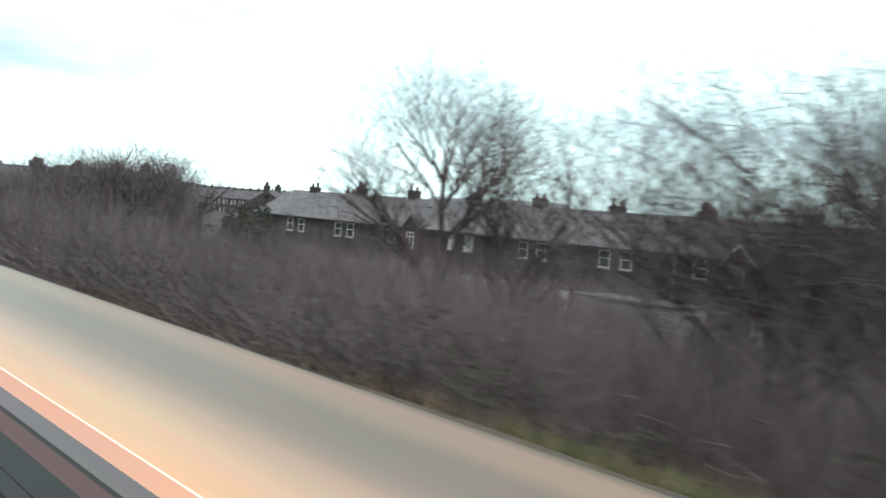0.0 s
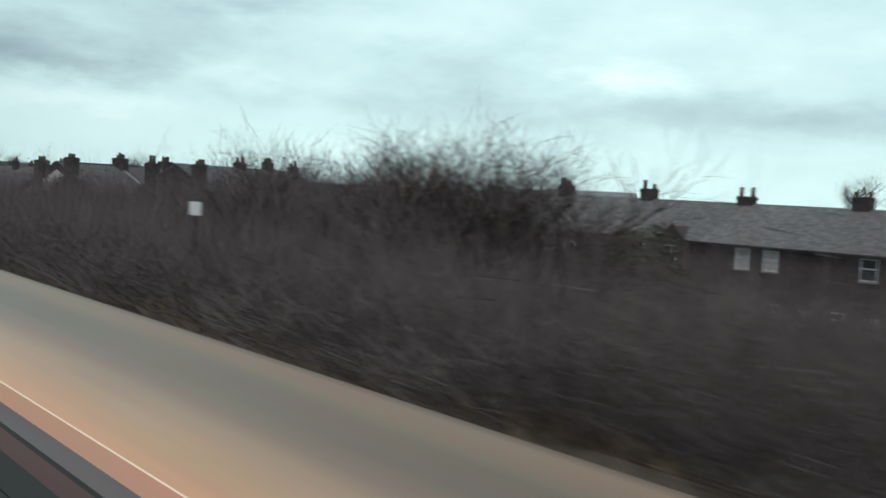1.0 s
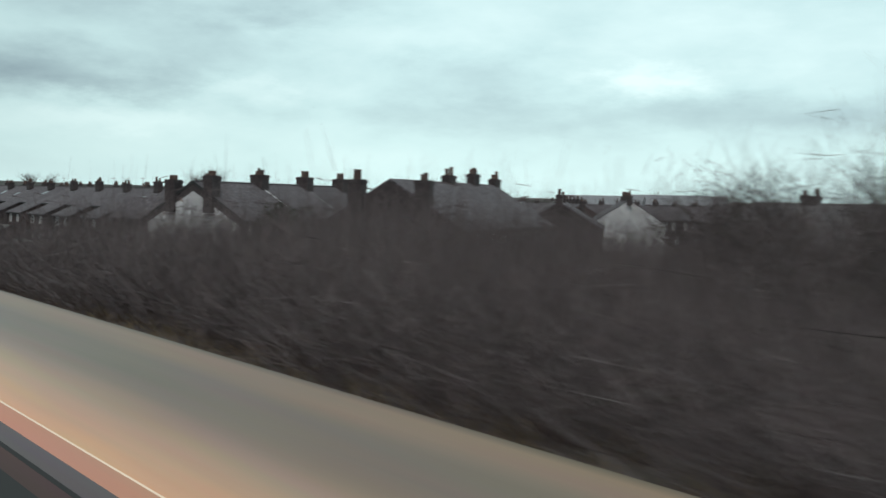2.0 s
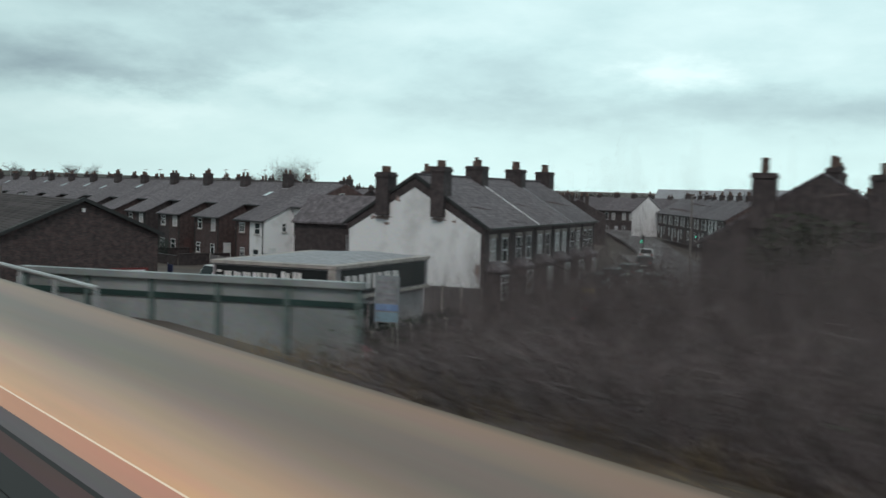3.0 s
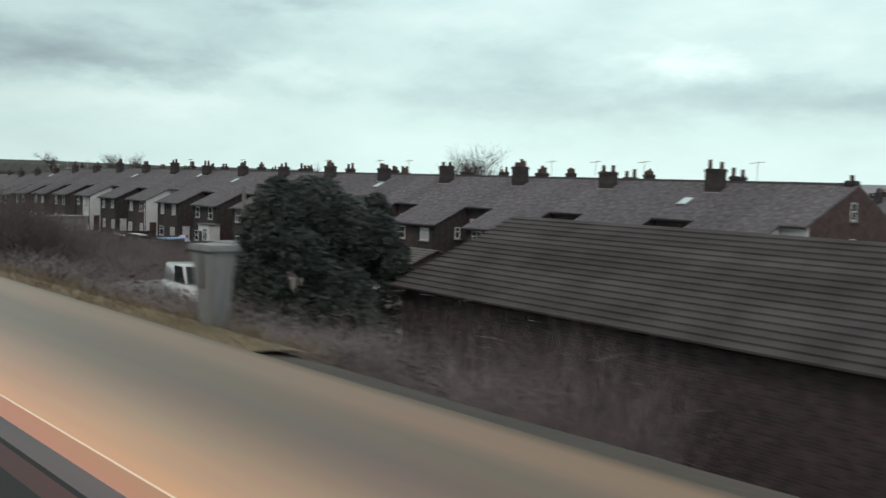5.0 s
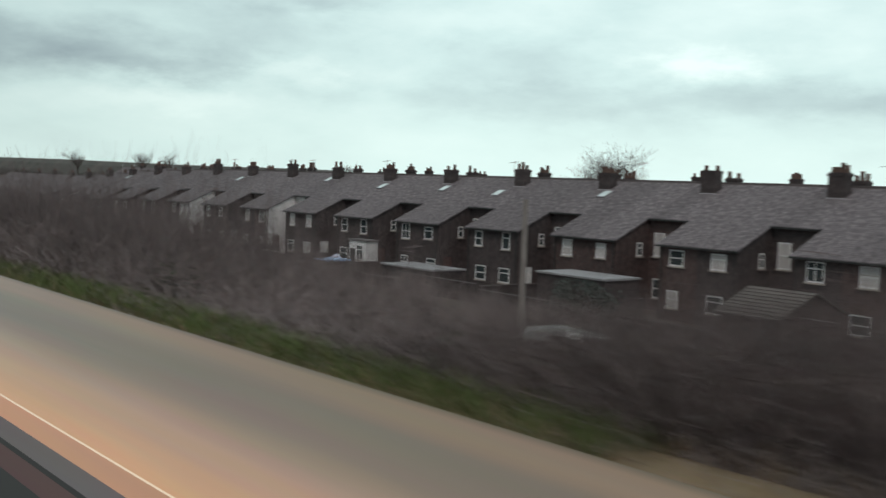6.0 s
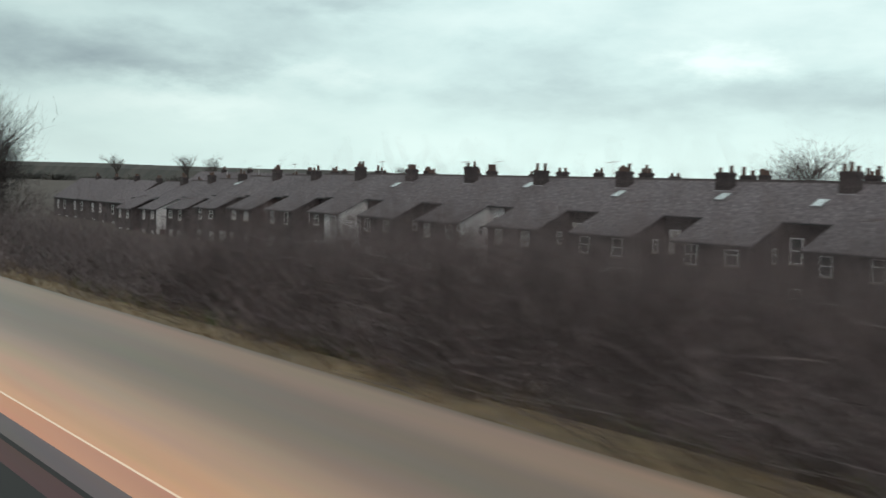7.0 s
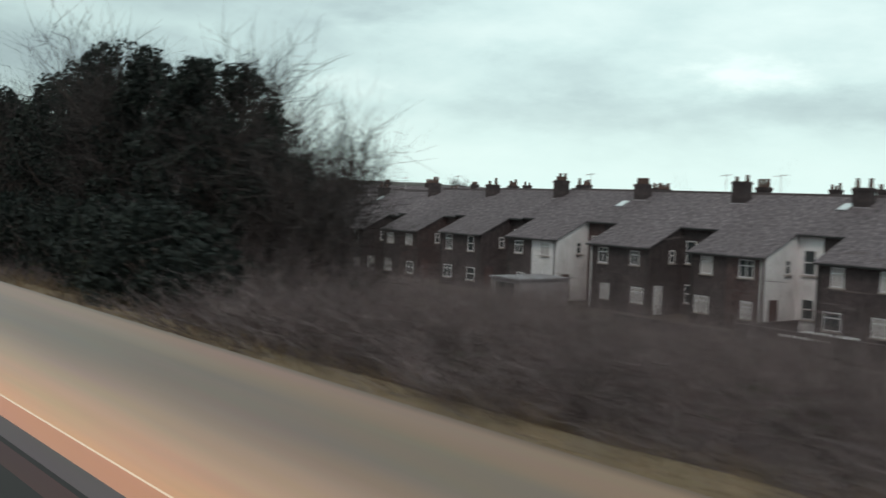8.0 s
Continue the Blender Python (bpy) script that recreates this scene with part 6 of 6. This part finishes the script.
for i in range(9):
    x = -181.0 - 9.7 * i
    w = thing("yard_wall", pose(x, 44.5, -1.0), "sooty brick wall between two back yards", "wall", "yard walls")
    boxpart("wall", (-0.12, 0.12, 0, 5.6, 0, 1.1), BRICK_DARK, w)
    boxpart("coping", (-0.16, 0.16, -0.04, 5.6, 1.1, 1.18), BRICK_DARK, w)
    w = thing("back_wall", pose(x, 44.3, -1.0), "sooty brick wall along the back of a yard", "wall", "yard walls")
    hb2 = (0.9, 1.25, 0.7)[i % 3]
    boxpart("wall", (-9.55, -0.14, -0.12, 0.12, 0, hb2), BRICK_DARK, w)
    boxpart("coping", (-9.58, -0.14, -0.16, 0.16, hb2, hb2 + 0.07), BRICK_DARK, w)


FENCE_DARK = mat("dark_stained_fence", (0.055, 0.050, 0.048), (0.035, 0.032, 0.031), 0.9, 2, 20, 0.2, stretch=(8, 8, 0.6))
panel_fence((-119.5, 24.4), (-123.2, 33.6), LOT, 1.35, 6, "dark stained fence between the shop yard and the footway", FENCE_DARK)
for a, b, hh in (((-187, 61), (-164, 57.5), 1.7), ((-190, 66.5), (-166, 63.5), 1.5), ((-193, 73.0), (-169, 70.0), 1.7), ((-186, 66.0), (-183.5, 61.0), 1.5), ((-176, 64.8), (-174.0, 59.2), 1.5), ((-180, 71.3), (-177.0, 65.4), 1.5)):
    panel_fence(a, b, -1.0, hh, 8 if b[0] - a[0] > 10 else 3, "dark stained panel fence between back gardens", FENCE_DARK)


def outhouse(x, y, w, d, h, label, roof=None, wall=None, pitched=0.0, name="shed", turn=0.0, door=True):
    s = thing(name, pose(x, y, -1.0, 0, 0, turn), label, name.replace("_", " "))
    bm = bmesh.new()
    prism(bm, [(0, 0), (d, 0), (d, h), (d / 2, h + pitched), (0, h)] if pitched else [(0, 0), (d, 0), (d, h), (0, h)], "x", 0, w)
    part("wall", bm, wall or BRICK_DARK, s)
    if pitched:
        n = 9
        for side in (0, 1):
            for i in range(n):
                f0, f1 = i / n, min(1, (i + 1.15) / n)
                ya, yb = -0.25 + f0 * (d / 2 + 0.25), -0.25 + f1 * (d / 2 + 0.25)
                za, zb = h - 0.1 + f0 * (pitched + 0.1), h - 0.1 + f1 * (pitched + 0.1)
                if side:
                    ya, yb = d - ya, d - yb
                bm = bmesh.new()
                prism(bm, [(ya, za + 0.05), (yb, zb), (yb, zb + 0.06), (ya, za + 0.11)], "x", -0.2, w + 0.2)
                part("tile_course", bm, roof or TILE_DARK, s)
    else:
        boxpart("roof", (-0.1, w + 0.1, -0.15, d + 0.1, h, h + 0.12), roof or LEAD, s)
    # black panel; at garage and outbuilding it stands for the shade in openings
    if door:
        boxpart("door", (w * 0.2, w * 0.8, -0.03, 0.02, 0.02, min(1.95, h - 0.25)), GUTTER, s)
    return s


outhouse(-196.4, 40.0, 3.4, 5.2, 2.5, "brick garage with a tiled roof, its open doorway a black panel", TILE_BROWN, BRICK, 1.05, "garage")
outhouse(-186.2, 40.0, 3.0, 2.2, 1.5, "small green garden shed", GIRDER, plain("green_shed_paint", (0.03, 0.16, 0.09), 0.6), 0.75, "garden_shed", door=False)
outhouse(-214.8, 45.2, 6.0, 3.0, 2.55, "flat-roofed brick extension with a small white window", None, BRICK_DARK, 0, "extension", door=False)
outhouse(-232.5, 45.0, 6.6, 3.0, 1.6, "low flat-roofed brick outhouse in a yard", None, BRICK_DARK, 0, "outhouse")
outhouse(-255.3, 44.2, 3.0, 2.4, 1.0, "small pale garden shed", RENDER_WHITE, RENDER_GREY, 0, "garden_shed", door=False)
outhouse(-281.0, 44.2, 3.4, 4.6, 2.0, "pale low outbuilding with a black panel as its opening", None, RENDER_GREY, 0, "outbuilding")
outhouse(-160.5, 45.5, 3.4, 2.6, 2.2, "small brick outhouse with a felt roof", None, BRICK_DARK, 0.6, "outhouse", door=False)
outhouse(-166.5, 46.2, 3.0, 2.6, 2.0, "small brick outhouse with a felt roof", None, BRICK, 0, "outhouse", door=False)
outhouse(-178.5, 62.2, 3.6, 2.8, 1.9, "small dark shed with a felt roof in a back garden", FELT, FENCE_DARK, 0.6, "shed", door=False)
outhouse(-186.5, 69.5, 4.2, 3.0, 2.0, "flat-roofed brick outhouse in a back garden", None, BRICK_DARK, 0, "outhouse", door=False)
outhouse(-42.1, 45.0, 7.4, 2.6, 3.2, "long low shed with a grey flat roof behind the scrub", FELT, RENDER_GREY, 0, "shed", door=False)
pc = thing("porch", pose(-243.5, 48.9, -1.0), "white lean-to porch with a dark window in a yard", "porch")
boxpart("wall", (0, 2.7, 0, 1.25, 0, 2.75), RENDER_WHITE, pc)
boxpart("roof", (-0.1, 2.8, -0.12, 1.28, 2.75, 2.88), FELT, pc)
win(pc, pose(1.75, 0, 1.75), 1.0, 1.3, (0.5,), (0.7,))
boxpart("door", (0.2, 1.0, -0.03, 0.02, 0.05, 2.05), GUTTER, pc)
# hedge block by the garages
for i in range(6):
    evergreen(pose(-120.9 - 0.66 * i, 26.2 + 1.5 * i, LOT), 0.75, 0.85, 1.25 + 0.1 * (i % 2), 420 + i, "low dark hedge bush inside the shop fence", 2600, 0.05, LEAF_BLACK)
evergreen(pose(-209.5, 44.0, -1.0), 3.2, 1.4, 2.3, 300, "clipped dark green hedge behind the garages", 5000, 0.08, LEAF_DARK)
evergreen(pose(-191.0, 46.5, -1.0), 1.6, 1.3, 2.0, 301, "round dark shrub beside the garage", 2500, 0.07, LEAF_DARK)


def tarp(m, w, d, h, material, label, seed):
    rg = random.Random(seed)
    bm = bmesh.new()
    n = 9
    g = [[bm.verts.new(((i / n - 0.5) * w, (j / n - 0.5) * d, max(0.0, h * (1 - (2 * i / n - 1) ** 2) * (1 - (2 * j / n - 1) ** 2) ** 0.5 + rg.uniform(-0.12, 0.12) * h))) for j in range(n + 1)] for i in range(n + 1)]
    for i in range(n):
        for j in range(n):
            bm.faces.new((g[i][j], g[i + 1][j], g[i + 1][j + 1], g[i][j + 1]))
    ob = part("tarpaulin", bm, material, smooth=True)
    ob.matrix_world = m
    bm = None
    return tagged(ob, label, "tarpaulin")


TARP_PALE = mat("pale_lilac_tarp", (0.62, 0.64, 0.78), (0.45, 0.47, 0.6), 0.5, 2, 10, 0.1)
TARP_BLUE = mat("light_blue_tarp", (0.32, 0.48, 0.72), (0.2, 0.33, 0.55), 0.5, 2, 10, 0.1)
tarp(pose(-240.6, 45.8, -0.9), 2.6, 2.0, 1.6, TARP_PALE, "pale lilac tarpaulin heaped in a back yard", 1)
outhouse(-236.6, 41.5, 1.7, 2.0, 1.7, "low lean-to covered with light blue sheeting", TARP_BLUE, BRICK_DARK, 0, "lean_to", door=False)
# white-painted retaining wall of the yard, heaped with torn sheeting
WALLW = mat("flaking_white_wall", (0.84, 0.83, 0.81), (0.46, 0.44, 0.42), 0.85, 2.2, 9, 0.3)
rw = thing("yard_parapet", pose(-178.5, 20.3, 0, 0, 0, -24.3), "flaking white-painted wall along the yard", "wall")
bm = bmesh.new()
prism(bm, [(0, -0.9), (13.4, -0.9), (13.4, 4.1), (6.5, 3.0), (0, 2.0)], "y", -0.12, 0.12)
part("wall", bm, WALLW, rw)
bm = bmesh.new()
prism(bm, [(-0.05, 1.98), (6.5, 2.98), (13.45, 4.1), (13.45, 4.18), (6.5, 3.06), (-0.05, 2.06)], "y", -0.2, 0.2)
part("coping", bm, STONE, rw)

SHEET = mat("dirty_white_sheeting", (0.80, 0.80, 0.78), (0.45, 0.44, 0.42), 0.6, 1.6, 9, 0.3)
rs = random.Random(12)
bm = bmesh.new()
rows = []
for i in range(28):
    x = 0.5 + 7.5 * i / 27
    zt = 2.02 + x * 0.155
    rows.append([bm.verts.new((x, -0.22 - 1.5 * j / 7, zt - 0.05 - 0.95 * (j / 7) ** 1.3 + rs.uniform(-0.07, 0.07) * (j > 0))) for j in range(8)])
for a, b in zip(rows, rows[1:]):
    for j in range(7):
        bm.faces.new((a[j], b[j], b[j + 1], a[j + 1]))
ob = part("white_sheeting", bm, SHEET, smooth=True)
ob.matrix_world = pose(-178.5, 20.3, 0, 0, 0, -24.3)
tagged(ob, "crumpled dirty white sheeting draped down from the yard wall", "tarpaulin")

# poles
def pole(x, y, z0, z1, r, label, arm=False):
    p = thing("pole", pose(x, y, z0), label, "pole")
    bm = bmesh.new()
    tube(bm, (0, 0, 0), (0, 0, z1 - z0), r, r * 0.75, 10)
    part("shaft", bm, mat_pole, p)
    if arm:
        bm = bmesh.new()
        tube(bm, (0, 0, z1 - z0 - 0.1), (1.2, 0, z1 - z0 + 0.1), 0.04, 0.03, 8)
        part("arm", bm, GALV, p)
        bm = bmesh.new()
        box(bm, 1.0, 1.6, -0.1, 0.1, z1 - z0 + 0.02, z1 - z0 + 0.16)
        part("lantern", bm, LEAD, p)
    return p


mat_pole = mat("weathered_pole", (0.26, 0.245, 0.225), (0.16, 0.15, 0.14), 0.9, 3, 20, 0.2, stretch=(6, 6, 0.6))
pole(-203.3, 33.6, -1.0, 6.5, 0.17, "tall weathered telegraph pole in the yard")
pole(-39.3, 50.5, -0.6, 7.4, 0.14, "telegraph pole in front of the terrace")
pole(-148.2, 95.0, -0.2, 7.2, 0.10, "grey street lamp on the footway", True)
pole(-141.8, 75.5, -0.2, 7.4, 0.10, "grey street lamp on the footway", True)

# traffic signal showing green
GREENLIT = plain("lit_green_lamp", (0.02, 0.4, 0.2), 0.3, 0, ((0.05, 1.0, 0.55), 8.0))
for x, y in ((-163.5, 104.5), (-158.0, 88.0)):
    t = thing("traffic_light", pose(x, y, -0.2, 0, 0, -55), "traffic signal on a black post showing green", "traffic light")
    boxpart("post", (-0.05, 0.05, -0.05, 0.05, 0, 2.3), GUTTER, t)
    boxpart("head", (-0.17, 0.17, -0.12, 0.12, 2.3, 3.2), GUTTER, t)
    bm = bmesh.new()
    tube(bm, (0, -0.12, 2.47), (0, -0.16, 2.47), 0.11, None, 12)
    part("green_lamp", bm, GREENLIT, t)

# trackside cabinet
CABINET = mat("dull_grey_cabinet_paint", (0.30, 0.315, 0.31), (0.20, 0.21, 0.205), 0.6, 1.5, 14, 0.1, stretch=(3, 3, 0.6))
cb = thing("relay_cabinet", pose(-152.91, 7.1, 0, 0, 0, 8), "grey galvanised trackside cabinet with an overhanging lid", "cabinet")
zc = bank_z(-152.91, 7.1 - line_y(-152.91))
bm = bmesh.new()
v = box(bm, -0.29, 0.29, -0.23, 0.23, zc - 0.2, 6.08)
for q in v[:4]:
    q.co.x *= 0.5
    q.co.y *= 0.55
bmesh.ops.bevel(bm, geom=bm.edges[:], offset=0.015, segments=2, affect="EDGES")
part("body", bm, CABINET, cb)
boxpart("lid", (-0.33, 0.33, -0.27, 0.27, 6.08, 6.19), CABINET, cb, bevel=0.02)
boxpart("door_seam", (-0.008, 0.008, -0.24, -0.2, 5.5, 6.05), GUTTER, cb, "dark seam between two cabinet doors")
# white marker board on a thin post in the scrub
mb = thing("marker_board", pose(-46.56, 7.86, 0, 0, 0, 35), "small white trackside board on a thin post", "sign")
zb = bank_z(-46.56, 7.86 - line_y(-46.56))
boxpart("board", (-0.12, 0.12, -0.02, 0.02, 6.55, 6.82), RENDER_WHITE, mb)
bm = bmesh.new()
tube(bm, (0, 0.04, zb - 0.2), (0, 0.04, 6.76), 0.025, None, 8)
part("post", bm, GUTTER, mb)
